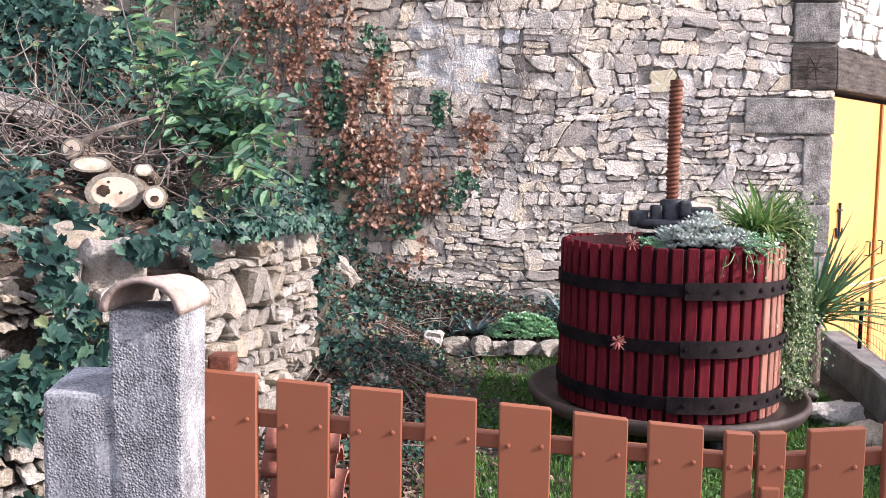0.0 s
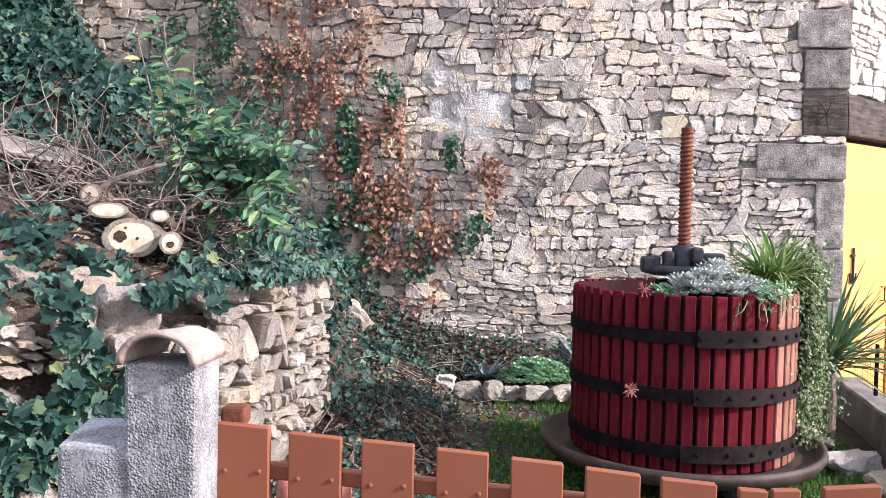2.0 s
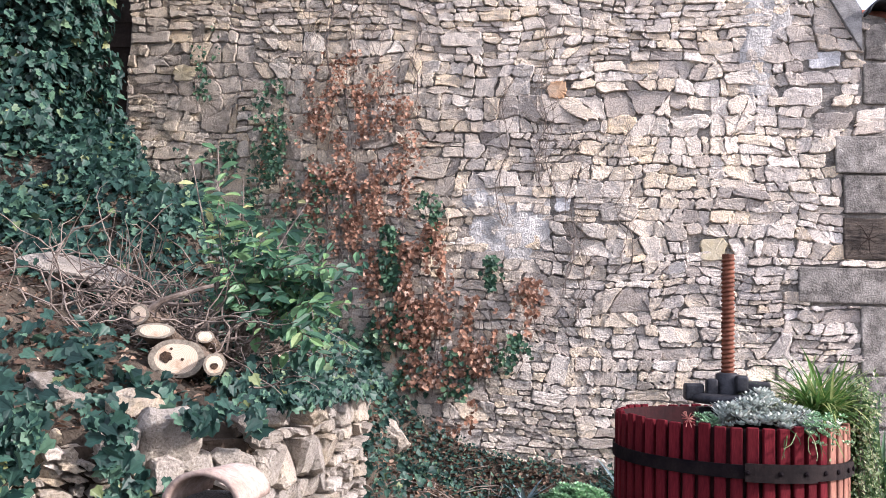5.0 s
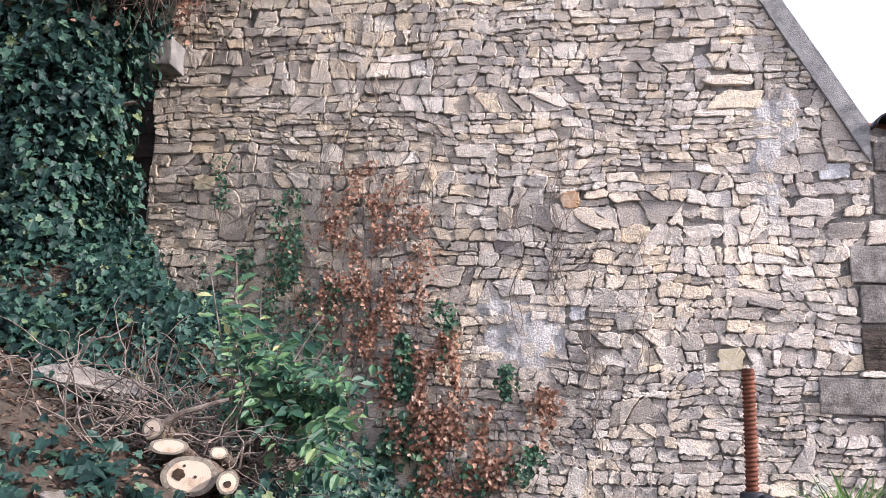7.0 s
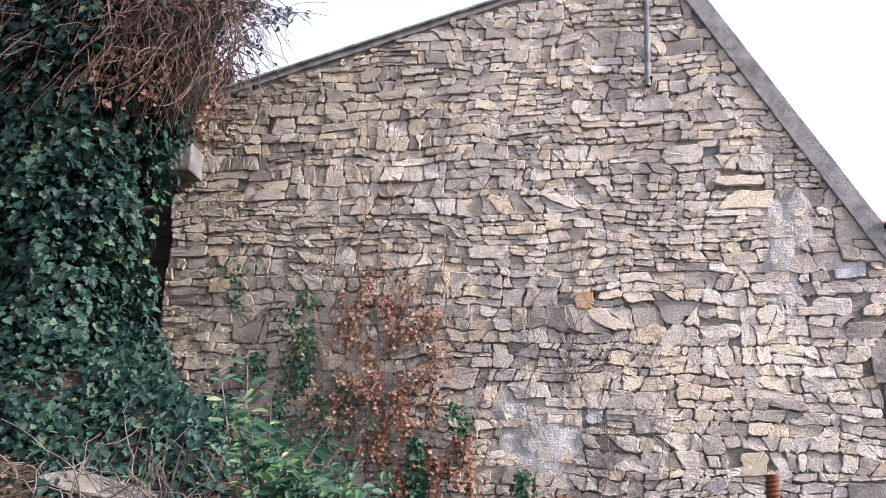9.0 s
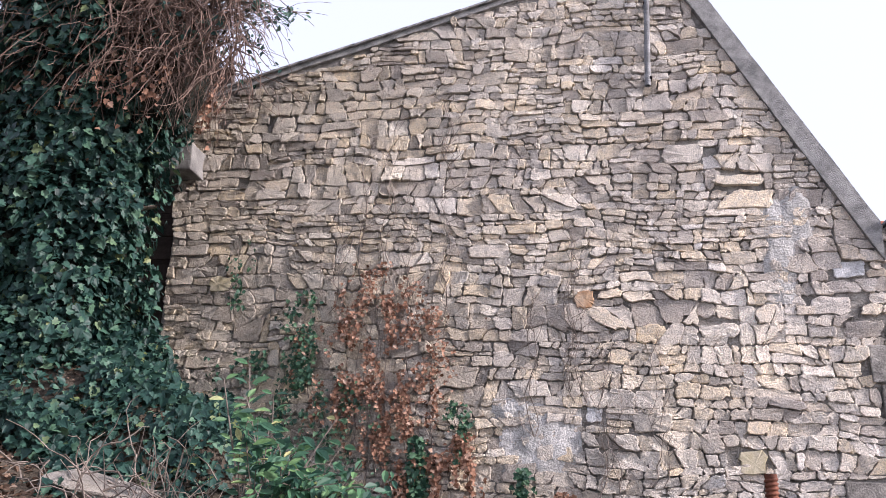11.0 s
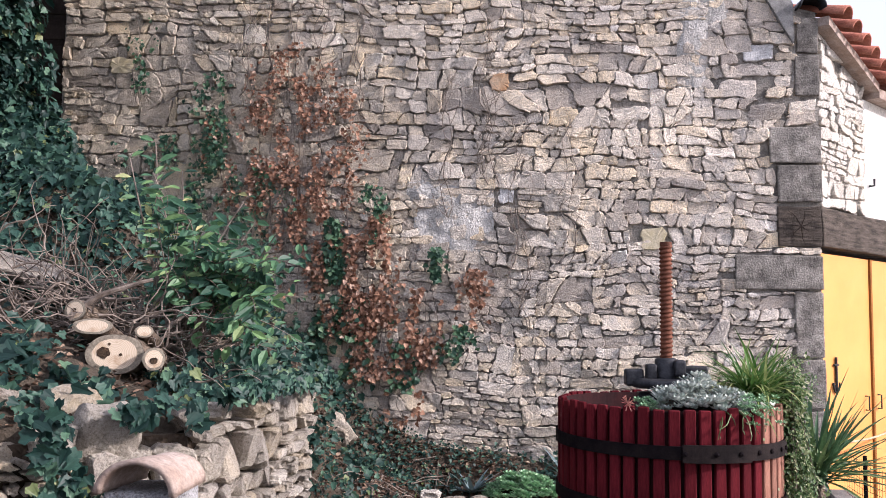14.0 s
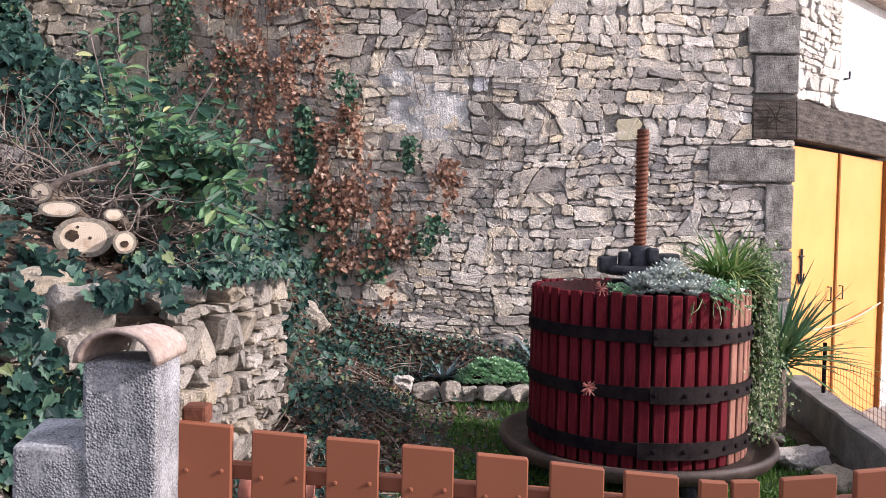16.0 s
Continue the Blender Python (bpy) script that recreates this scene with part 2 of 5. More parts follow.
# ---- mesh tools ----
class Acc:
    """Collects loose polygons for one mesh."""

    def __init__(self):
        self.v, self.f = [], []

    def add(self, verts, faces):
        k = len(self.v)
        self.v.extend(verts)
        self.f.extend([tuple(i + k for i in f) for f in faces])

    def mesh(self, name, material, smooth=False):
        me = bpy.data.meshes.new(name)
        me.from_pydata([tuple(p) for p in self.v], [], self.f)
        if smooth:
            me.polygons.foreach_set("use_smooth", [True] * len(me.polygons))
        me.materials.append(material)
        me.update()
        return me


def part(name, source, material, parent=None, label="", smooth=False):
    """One mesh object, from an Acc, a bmesh or a mesh, under its thing."""
    if isinstance(source, Acc):
        me = source.mesh(name, material, smooth)
    elif isinstance(source, bpy.types.Mesh):
        me = source
    else:
        me = bpy.data.meshes.new(name)
        source.to_mesh(me)
        source.free()
        me.materials.append(material)
        if smooth:
            me.polygons.foreach_set("use_smooth", [True] * len(me.polygons))
    ob = new(name, me)
    if parent:
        ob.parent = parent
    if label:
        ob["label"] = label
    return ob


def thing(name, at, label, category, group="", kind=""):
    ob = new(name)
    ob.matrix_world = Matrix.Translation(at)
    ob.empty_display_size = 0.1
    return tagged(ob, label, category, group, kind)


def box(x0, x1, y0, y1, z0, z1, bevel=0.0, segs=2):
    bm = bmesh.new()
    bmesh.ops.create_cube(bm, size=1, matrix=Matrix.LocRotScale(((x0 + x1) / 2, (y0 + y1) / 2, (z0 + z1) / 2), None, (x1 - x0, y1 - y0, z1 - z0)))
    if bevel:
        bmesh.ops.bevel(bm, geom=bm.edges[:], offset=bevel, segments=segs, affect="EDGES", profile=0.6)
    return bm


def ruffle(bm, cuts, amount, scale=6.0, seed=0.0):
    """Cuts a mesh finer and makes it uneven."""
    bmesh.ops.subdivide_edges(bm, edges=bm.edges[:], cuts=cuts, use_grid_fill=True)
    for v in bm.verts:
        v.co += noise.noise_vector(v.co * scale + Vector((seed, seed, 0))) * amount
    return bm


def lathe(profile, segs=48, closed=False):
    """A turned body from (radius, height) pairs."""
    a = Acc()
    for r, z in profile:
        for k in range(segs):
            t = 2 * math.pi * k / segs
            a.v.append((r * math.cos(t), r * math.sin(t), z))
    rows = len(profile)
    for i in range(rows if closed else rows - 1):
        j = (i + 1) % rows
        for k in range(segs):
            m = (k + 1) % segs
            a.f.append((i * segs + k, i * segs + m, j * segs + m, j * segs + k))
    if not closed:
        a.f.append(tuple(reversed(range(segs))))
        a.f.append(tuple((rows - 1) * segs + k for k in range(segs)))
    return a


def tube(a, pts, r0, r1, sides=5):
    """Adds a tapering tube along points."""
    n = len(pts)
    k0 = len(a.v)
    for i, p in enumerate(pts):
        p = Vector(p)
        d = (Vector(pts[min(i + 1, n - 1)]) - Vector(pts[max(i - 1, 0)])).normalized()
        u = d.cross(Vector((0.31, 0.2, 0.93))).normalized()
        w = d.cross(u)
        r = r0 + (r1 - r0) * i / max(1, n - 1)
        for s in range(sides):
            t = 2 * math.pi * s / sides
            a.v.append(p + u * (r * math.cos(t)) + w * (r * math.sin(t)))
    for i in range(n - 1):
        for s in range(sides):
            m = (s + 1) % sides
            a.f.append((k0 + i * sides + s, k0 + i * sides + m, k0 + (i + 1) * sides + m, k0 + (i + 1) * sides + s))


IVY_LEAF = [(0, -0.36), (0.24, -0.48), (0.46, -0.16), (0.30, 0.0), (0.31, 0.24), (0.16, 0.27), (0, 0.58), (-0.16, 0.27), (-0.31, 0.24), (-0.30, 0.0), (-0.46, -0.16), (-0.24, -0.48)]
LONG_LEAF = [(0, -0.5), (0.24, -0.28), (0.36, 0.0), (0.25, 0.3), (0, 0.58), (-0.25, 0.3), (-0.36, 0.0), (-0.24, -0.28)]
OVAL_LEAF = [(0, -0.5), (0.3, -0.1), (0.2, 0.35), (0, 0.5), (-0.2, 0.35), (-0.3, -0.1)]


def leaf(a, rng, at, normal, size, shape=IVY_LEAF, droop=0.5, fold=0.09):
    """One leaf: a lobed blade folded along its midrib, hanging with its tip down."""
    nn = (Vector(normal) + Vector((rng.gauss(0, 0.45), rng.gauss(0, 0.45), rng.gauss(0, 0.45)))).normalized()
    tip = Vector((rng.gauss(0, 0.5), rng.gauss(0, 0.5), -droop + rng.gauss(0, 0.4)))
    tip = (tip - nn * tip.dot(nn))
    if tip.length < 1e-3:
        tip = nn.orthogonal()
    tip.normalize()
    sx = nn.cross(tip)
    at = Vector(at)
    vs = [at + sx * (x * size) + tip * (y * size) + nn * (fold * size * abs(x) * 1.6 - 0.14 * size * y * y) for x, y in shape]
    n = len(shape)
    h = shape.index(max(shape, key=lambda q: q[1]))
    a.add(vs, [tuple(range(0, h + 1)), (0, *range(h, n))])


# ---- walls of rubble ----
def chop(rng, poly, share):
    """Knocks one corner off an outline."""
    k = rng.randrange(len(poly))
    a, b, c = poly[k - 1], poly[k], poly[(k + 1) % len(poly)]
    f, g = rng.uniform(*share), rng.uniform(*share)
    return poly[:k] + [(b[0] + (a[0] - b[0]) * f, b[1] + (a[1] - b[1]) * f), (b[0] + (c[0] - b[0]) * g, b[1] + (c[1] - b[1]) * g)] + poly[k + 1:]


def rubble_cells(rng, x0, x1, z0, z1, lift, width, big=0.06, cut=0.42, thick=(0.06, 0.08, 0.10, 0.12, 0.145)):
    """Outlines of random rubble: lifts of one to four uneven beds, with leaning joints and broken corners."""
    cells, z = [], z0
    while z < z1 - 0.03:
        h = min(rng.uniform(*lift), z1 - z)
        if z1 - z - h < 0.08:
            h = z1 - z
        x, lean_a = x0, 0.0
        while x < x1 - 0.02:
            run = rng.uniform(0.15, 0.27) if rng.random() < big else rng.uniform(0.3, 0.9)
            w = min(run, x1 - x)
            if x1 - x - w < 0.12:
                w = x1 - x
            lean_b = 0.0 if x + w > x1 - 0.02 else rng.gauss(0, 0.03)
            beds = max(1, round(h / 0.17)) if run < 0.28 else max(1, round(h / rng.choice(thick)))
            cuts_a = [0.0] + sorted(min(0.95, max(0.05, (q + 1) / beds + rng.gauss(0, 0.19 / beds))) for q in range(beds - 1)) + [1.0]
            cuts_b = [0.0] + sorted(min(0.95, max(0.05, (q + 1) / beds + rng.gauss(0, 0.19 / beds))) for q in range(beds - 1)) + [1.0]
            for q in range(beds):
                u, off = 0.0, 0.0
                hh = h * ((cuts_a[q + 1] - cuts_a[q]) + (cuts_b[q + 1] - cuts_b[q])) / 2
                if hh < 0.016:
                    continue
                while u < w - 1e-4:
                    step = min(max(0.05, rng.lognormvariate(math.log(width * (0.75 + 2.4 * hh)), 0.42)), w - u)
                    if w - u - step < 0.055:
                        step = w - u
                    last = u + step > w - 1e-4
                    off2 = 0.0 if last else rng.gauss(0, 0.22) * hh

                    def corner(uu, c, o, side):
                        f = uu / w
                        v = cuts_a[c] * (1 - f) + cuts_b[c] * f
                        sk = lean_a * (1 - f) + lean_b * f
                        return (x + uu + sk * (v - 0.5) * 2 + o * side, z + v * h)
                    poly = [corner(u, q, off, -1), corner(u + step, q, off2, -1), corner(u + step, q + 1, off2, 1), corner(u, q + 1, off, 1)]
                    for _ in range(2):
                        if rng.random() < cut:
                            poly = chop(rng, poly, (0.08, 0.36))
                    cells.append(poly)
                    u, off = u + step, off2
            x, lean_a = x + w, lean_b
        z += h
    return cells


def bounds(poly):
    return min(p[0] for p in poly), max(p[0] for p in poly), min(p[1] for p in poly), max(p[1] for p in poly)


def stone(rng, poly, gap, proud, warp, lean=0.3, face=0.93):
    """The body of one rubble stone from its outline; u along the wall, v up, w out of it."""
    if len(poly) == 4 and not isinstance(poly[0], tuple):
        x0, x1, z0, z1 = poly
        poly = [(x0, z0), (x1, z0), (x1, z1), (x0, z1)]
    x0, x1, z0, z1 = bounds(poly)
    size = min(x1 - x0, z1 - z0)
    pts, n = [], len(poly)
    for k in range(n):
        a, b = poly[k], poly[(k + 1) % n]
        long = math.hypot(b[0] - a[0], b[1] - a[1])
        t = min(0.3, rng.uniform(0.008, 0.028) / max(long, 0.02))
        pts.append((a[0] + (b[0] - a[0]) * t, a[1] + (b[1] - a[1]) * t))
        steps = 0 if long < 0.05 else 1 if long < 0.12 else 3
        for q in range(steps):
            f = (q + 1) / (steps + 1) + rng.uniform(-0.08, 0.08)
            bow = rng.gauss(0, 0.055) * min(size, 0.09)
            pts.append((a[0] + (b[0] - a[0]) * f - (b[1] - a[1]) / long * bow, a[1] + (b[1] - a[1]) * f + (b[0] - a[0]) / long * bow))
        t = 1 - min(0.3, rng.uniform(0.006, 0.02) / max(long, 0.02))
        pts.append((a[0] + (b[0] - a[0]) * t, a[1] + (b[1] - a[1]) * t))
    m = len(pts)
    cx, cz = sum(p[0] for p in pts) / m, sum(p[1] for p in pts) / m
    sx, sz = max(0.6, 1 - 2 * gap / max(0.03, x1 - x0)), max(0.55, 1 - 2 * gap / max(0.03, z1 - z0))
    pts = [warp(cx + (x - cx) * sx + rng.gauss(0, 0.06) * min(size, 0.1), cz + (z - cz) * sz + rng.gauss(0, 0.06) * min(size, 0.1)) for x, z in pts]
    cx, cz = sum(p[0] for p in pts) / m, sum(p[1] for p in pts) / m
    d = proud * rng.uniform(0.55, 1.25)
    tx, tz = rng.gauss(0, lean * 0.3), rng.gauss(0, lean * 0.5)
    vs = [(x, z, -0.05) for x, z in pts]
    vs += [(x, z, d * (0.88 if face > 0.9 else 0.6) + (x - cx) * tx + (z - cz) * tz) for x, z in pts]
    s = rng.uniform(face - 0.05, face + 0.03)
    vs += [(cx + (x - cx) * s, cz + (z - cz) * s, d + (x - cx) * tx + (z - cz) * tz + rng.gauss(0, 0.0022)) for x, z in pts]
    ox, oz = rng.uniform(-0.25, 0.25) * (x1 - x0), rng.uniform(-0.2, 0.2) * (z1 - z0)
    vs.append((cx + ox, cz + oz, d + ox * tx + oz * tz + rng.uniform(-0.003, 0.003)))
    fs = [(k, (k + 1) % m, m + (k + 1) % m, m + k) for k in range(m)] + [(m + k, m + (k + 1) % m, 2 * m + (k + 1) % m, 2 * m + k) for k in range(m)]
    fs += [(2 * m + k, 2 * m + (k + 1) % m, 3 * m) for k in range(m)]
    return vs, fs, (cx, cz)


def smooth_warp(amount, scale, seed):
    def warp(x, z):
        v = noise.noise_vector(Vector((x * scale, z * scale * 1.4, seed)))
        k = noise.noise_vector(Vector((x * scale * 4.3, z * scale * 4.3, seed + 9)))
        b = noise.noise(Vector((x * scale * 2.3, z * scale * 2.3, seed + 4)))
        return x + v.x * amount + k.x * amount * 0.1, z + v.y * amount * 0.8 + b * amount * 0.42 + k.y * amount * 0.13
    return warp


# ---- ground ----
FOOT = [(-2.9, 2.75), (-1.39, 4.0), (-1.16, 5.4)]  # foot of the dry-stone wall


def edge_x(y):
    return float(np.interp(y, [p[1] for p in FOOT], [p[0] for p in FOOT]))


def far_height(x):
    return float(np.interp(x, [-6, -5, -3.7, -2.6, -1.9, -1.25, -0.9, -0.4, 0.5, 2.2, 2.9], [3.3, 3.2, 2.9, 2.3, 1.7, 1.0, 0.74, 0.58, 0.46, 0.36, 0.0]))


def ground_height(x, y):
    low = float(np.interp(y, [4.0, 5.4, 6.4], [0.0, 0.33, 0.46])) * float(np.interp(x, [-0.9, 0.0], [1.0, 0.0]))
    bed = float(np.interp(y, [5.5, 6.75, 6.85, 7.4], [0.0, 0.14, 0.22, 1.0]))
    if bed > 0.14:
        low = max(low, far_height(x) * bed)
    else:
        low = max(low, bed * float(np.interp(x, [2.2, 2.9], [1.0, 0.0])))
    return low + 0.02 * noise.noise(Vector((x * 1.7, y * 1.7, 0))) * (x < 2.4)


def bank_height(x, y):
    """Height of the planted bank beside the garden."""
    d = edge_x(min(y, 5.4)) - x - 0.10
    top = 1.16 + 0.42 * max(0.0, d)
    top = min(top, 2.4 + 0.15 * d)
    if y <= 5.4:
        return top if d > 0 else -1.0
    k = min(1.0, (y - 5.4) / 0.6)
    k = k * k * (3 - 2 * k)
    slope = 1.16 + 5.0 * min(d, 0.0) - 0.25 * k
    w = float(np.interp(x, [-1.35, -0.75], [1.0, 0.0]))
    return ((top if d > 0 else slope) * (1 - k) + far_height(x) * k) * w


def terrain(x, y):
    g = ground_height(x, y)
    return max(g, bank_height(x, y) + (0.05 * noise.noise(Vector((x * 2.5, y * 2.5, 3))) if x < -1.1 else 0.0)) if x < -0.2 else g


def ground_sheet():
    xs = [-400, -120, -40, -16, -9] + [round(-6 + 0.1 * i, 3) for i in range(88)] + [2.8, 2.86]
    ys = [-400, -120, -40, -12, -4, -1, 0.5] + [round(1.6 + 0.1 * i, 3) for i in range(60)] + [7.62, 9, 14, 40, 120, 400]
    a = Acc()
    for y in ys:
        for x in xs:
            inside = -6 <= x <= 2.8 and 1.6 <= y <= 7.7
            a.v.append((x, y, terrain(x, y) if inside else (2.9 if x < -5 and 2 < y < 9 else -0.05)))
    n = len(xs)
    for j in range(len(ys) - 1):
        for i in range(n - 1):
            a.f.append((j * n + i, j * n + i + 1, (j + 1) * n + i + 1, (j + 1) * n + i))
    ob = part("ground", a, M_SOIL, smooth=True)
    tagged(ob, "bare leaf-strewn garden soil rising into a bank", "ground", kind="structure")
    b = Acc()
    b.add([(2.86, -400, -0.36), (400, -400, -0.36), (400, 400, -0.36), (2.86, 400, -0.36)], [(0, 1, 2, 3)])
    tagged(part("road", b, M_LANE), "pale gravel lane outside the garden wall", "road", kind="structure")


ground_sheet()

# ---- gable wall ----
WALL_Y = 7.5
LEFT, CORNER = -4.0, 2.94


def roof_z(x):
    """Top of the gable masonry at x."""
    return min(7.14 + 0.317 * (x + 0.52), 7.00 - 1.776 * (x - 1.347)) if x < 2.72 else 4.52


wall = thing("wall_gable", (0, WALL_Y, 0), "tall gable wall of pale grey and cream rubble stone", "wall", kind="structure")


def wall_point(u, v, w):
    return (u, -w, v)


outline = [(LEFT, -0.6), (CORNER, -0.6), (CORNER, 4.5), (2.72, 4.55), (2.70, roof_z(2.70)), (1.0, roof_z(1.0)), (LEFT, roof_z(LEFT))]
core = Acc()
n_out = len(outline)
core.add([(x, 0.0, z) for x, z in outline] + [(x, 0.45, z) for x, z in outline],
         [tuple(range(n_out)), tuple(reversed(range(n_out, 2 * n_out)))] + [(k, n_out + k, n_out + (k + 1) % n_out, (k + 1) % n_out) for k in range(n_out)])
part("mortar_core", core, M_MORTAR, wall)
bed_joint = Acc()
cols, rows_ = 150, 170
for j in range(rows_ + 1):
    for i in range(cols + 1):
        x, z = LEFT + (CORNER - LEFT) * i / cols, -0.4 + 8.1 * j / rows_
        z = min(z, roof_z(x) - 0.03)
        f = -0.003 + 0.022 * noise.noise(Vector((x * 1.6, z * 1.6, 3))) + 0.010 * noise.noise(Vector((x * 9, z * 9, 8)))
        bed_joint.v.append((x, -max(0.001, f) if 0 < i < cols else -0.002, z))
for j in range(rows_):
    for i in range(cols):
        k = j * (cols + 1) + i
        bed_joint.f.append((k, k + 1, k + cols + 2, k + cols + 1))
part("pointing", bed_joint, M_MORTAR, wall, "uneven grey pointing between the stones", True)

# squared blocks, odd stones and patches: x0, x1, z0, z1, proud, material
QUOINS = [(2.19, 2.95, 1.99, 2.30, 0.05), (2.57, 2.95, 2.76, 3.10, 0.05), (2.50, 2.95, 3.11, 3.45, 0.05), (2.70, 2.95, 1.40, 1.98, 0.04), (2.66, 2.95, 0.95, 1.39, 0.04), (2.72, 2.95, 0.45, 0.94, 0.04), (2.60, 2.95, 0.0, 0.44, 0.04), (2.74, 2.95, 3.72, 4.10, 0.03), (2.76, 2.95, 4.11, 4.45, 0.03)]
ODD = [(1.375, 1.585, 2.33, 2.53, 0.03, M_YELLOW), (0.02, 0.19, 3.77, 3.93, 0.035, M_ORANGE), (2.26, 2.56, 4.05, 4.21, 0.03, M_BLUEST), (2.06, 2.40, 3.72, 3.87, 0.03, M_STONE), (0.10, 0.24, 2.74, 2.88, 0.03, M_BLUEST), (1.10, 1.46, 3.50, 3.63, 0.03, M_STONE), (0.86, 1.24, 5.19, 5.38, 0.035, M_STONE), (-3.06, -2.80, 5.62, 5.80, 0.03, M_STONE), (2.33, 2.64, 3.50, 3.66, 0.03, M_STONE), (0.55, 0.85, 5.19, 5.34, 0.035, M_STONE), (1.30, 1.78, 4.95, 5.05, 0.035, M_STONE), (0.48, 0.84, 2.66, 2.83, 0.03, M_STONE), (2.53, 2.745, 2.305, 2.362, 0.05, M_STONE), (2.755, 2.945, 2.305, 2.362, 0.05, M_STONE), (-3.52, -3.28, 3.93, 4.07, 0.035, M_YELLOW)]
BEAM = (2.56, 2.96, 2.37, 2.74)
HOLES = [(-3.38, -3.22, 5.03, 5.16), (-3.68, -3.55, 5.71, 5.82)]  # open putlog holes


def taken(c):
    for q in [*QUOINS, *ODD, BEAM, *HOLES]:
        ov = max(0.0, min(c[1], q[1]) - max(c[0], q[0])) * max(0.0, min(c[3], q[3]) - max(c[2], q[2]))
        if ov > 0.36 * (c[1] - c[0]) * (c[3] - c[2]) or ov > 0.4 * (q[1] - q[0]) * (q[3] - q[2]):
            return True
    return False


rng = random.Random(4)
warp = smooth_warp(0.075, 1.1, 7.0)
rest, singles = Acc(), []
for c in rubble_cells(rng, LEFT, CORNER - 0.01, -0.3, 7.7, (0.17, 0.36), 0.138):
    x0, x1, z0, z1 = bounds(c)
    top = min(roof_z(x0), roof_z(x1)) - 0.04
    if taken(bounds([warp(*p) for p in c])) or z0 > top - 0.05:
        continue
    c = [(x, min(z, top)) for x, z in c]
    vs, fs, mid = stone(rng, c, rng.choice((0.0, 0.002, 0.004, 0.007)), rng.choice((0.030, 0.036, 0.040, 0.046)), warp, 0.15)
    if -0.9 < mid[0] < 2.3 and 0.6 < mid[1] < 2.9 and len(singles) < 300:
        singles.append((vs, fs, mid))
    else:
        rest.add([wall_point(*p) for p in vs], fs)
for vs, fs, mid in singles:
    a = Acc()
    a.add([wall_point(p[0] - mid[0], p[1] - mid[1], p[2]) for p in vs], fs)
    part("stone", a, M_STONE, wall).location = (mid[0], 0, mid[1])
tagged(part("stones", rest, M_STONES, wall), kind="stuff")
flat = smooth_warp(0.0, 1, 0)
for q in QUOINS:
    bm = ruffle(box(q[0], q[1], -q[4], 0.3, q[2] + 0.006, q[3] - 0.006, 0.012), 2, 0.012, 5, q[2])
    part("quoin", bm, M_QUOIN, wall, "dark grey squared quoin block")
for q in ODD:
    a = Acc()
    r_ = random.Random(int(q[0] * 97))
    x0, x1, z0, z1 = q[:4]
    w_, h_ = x1 - x0, z1 - z0
    cut = 0.02 if q[5] is M_YELLOW else 0.16
    ring_ = [(x0 + w_ * r_.uniform(0, cut), z0), (x1 - w_ * r_.uniform(0, cut), z0 + h_ * r_.uniform(0, 0.08)), (x1 - w_ * 0.01, z0 + h_ * r_.uniform(0.3, 0.6)), (x1 - w_ * r_.uniform(0, cut), z1), (x0 + w_ * r_.uniform(0, cut), z1 - h_ * r_.uniform(0, 0.1)), (x0, z0 + h_ * r_.uniform(0.3, 0.7))]
    vs, fs, _ = stone(r_, ring_, 0.0, q[4] + 0.006, flat, 0.12)
    a.add([wall_point(*p) for p in vs], fs)
    part("stone", a, q[5], wall)


# lime mortar smeared over the stones: centre x, z, half width, half height
for k, (cx, cz, rx, rz) in enumerate(((-0.30, 2.60, 0.36, 0.30), (1.84, 4.30, 0.14, 0.50), (-0.55, 2.86, 0.18, 0.12), (2.02, 4.62, 0.14, 0.30))):
    a, m_ = Acc(), 30
    for i in range(m_ + 1):
        for q in range(m_ + 1):
            u, v = 2 * i / m_ - 1, 2 * q / m_ - 1
            x, z = cx + rx * u, cz + rz * v
            body = 1.0 - math.hypot(u, v) ** 1.5 + 0.55 * noise.noise(Vector((x * 7, z * 7, k))) + 0.25 * noise.noise(Vector((x * 24, z * 24, k)))
            a.v.append((x, -min(0.044, max(0.0, 0.026 + 0.026 * body)) - 0.006 * noise.noise(Vector((x * 15, z * 15, 7))), z))
    for i in range(m_):
        for q in range(m_):
            b = i * (m_ + 1) + q
            a.f.append((b, b + m_ + 1, b + m_ + 2, b + 1))
    part("mortar_patch", a, M_LIME, wall, "pale bluish lime mortar smeared over stones", True)


# copings of the gable
def strip(name, x0, x1, thick, drop, y0, y1, material, label):
    a = Acc()
    n = 24
    for i in range(n + 1):
        x = x0 + (x1 - x0) * i / n
        z = roof_z(x) + 0.012 * noise.noise(Vector((x * 9, 0, 0)))
        a.v += [(x, y0, z - drop + 0.015 * noise.noise(Vector((x * 14, 5, 0)))), (x, y0, z + thick), (x, y1, z + thick), (x, y1, z - drop)]
    for i in range(n):
        for k in range(4):
            a.f.append((4 * i + k, 4 * i + (k + 1) % 4, 4 * i + 4 + (k + 1) % 4, 4 * i + 4 + k))
    a.f += [(3, 2, 1, 0), (4 * n, 4 * n + 1, 4 * n + 2, 4 * n + 3)]
    return part(name, a, material, wall, label)


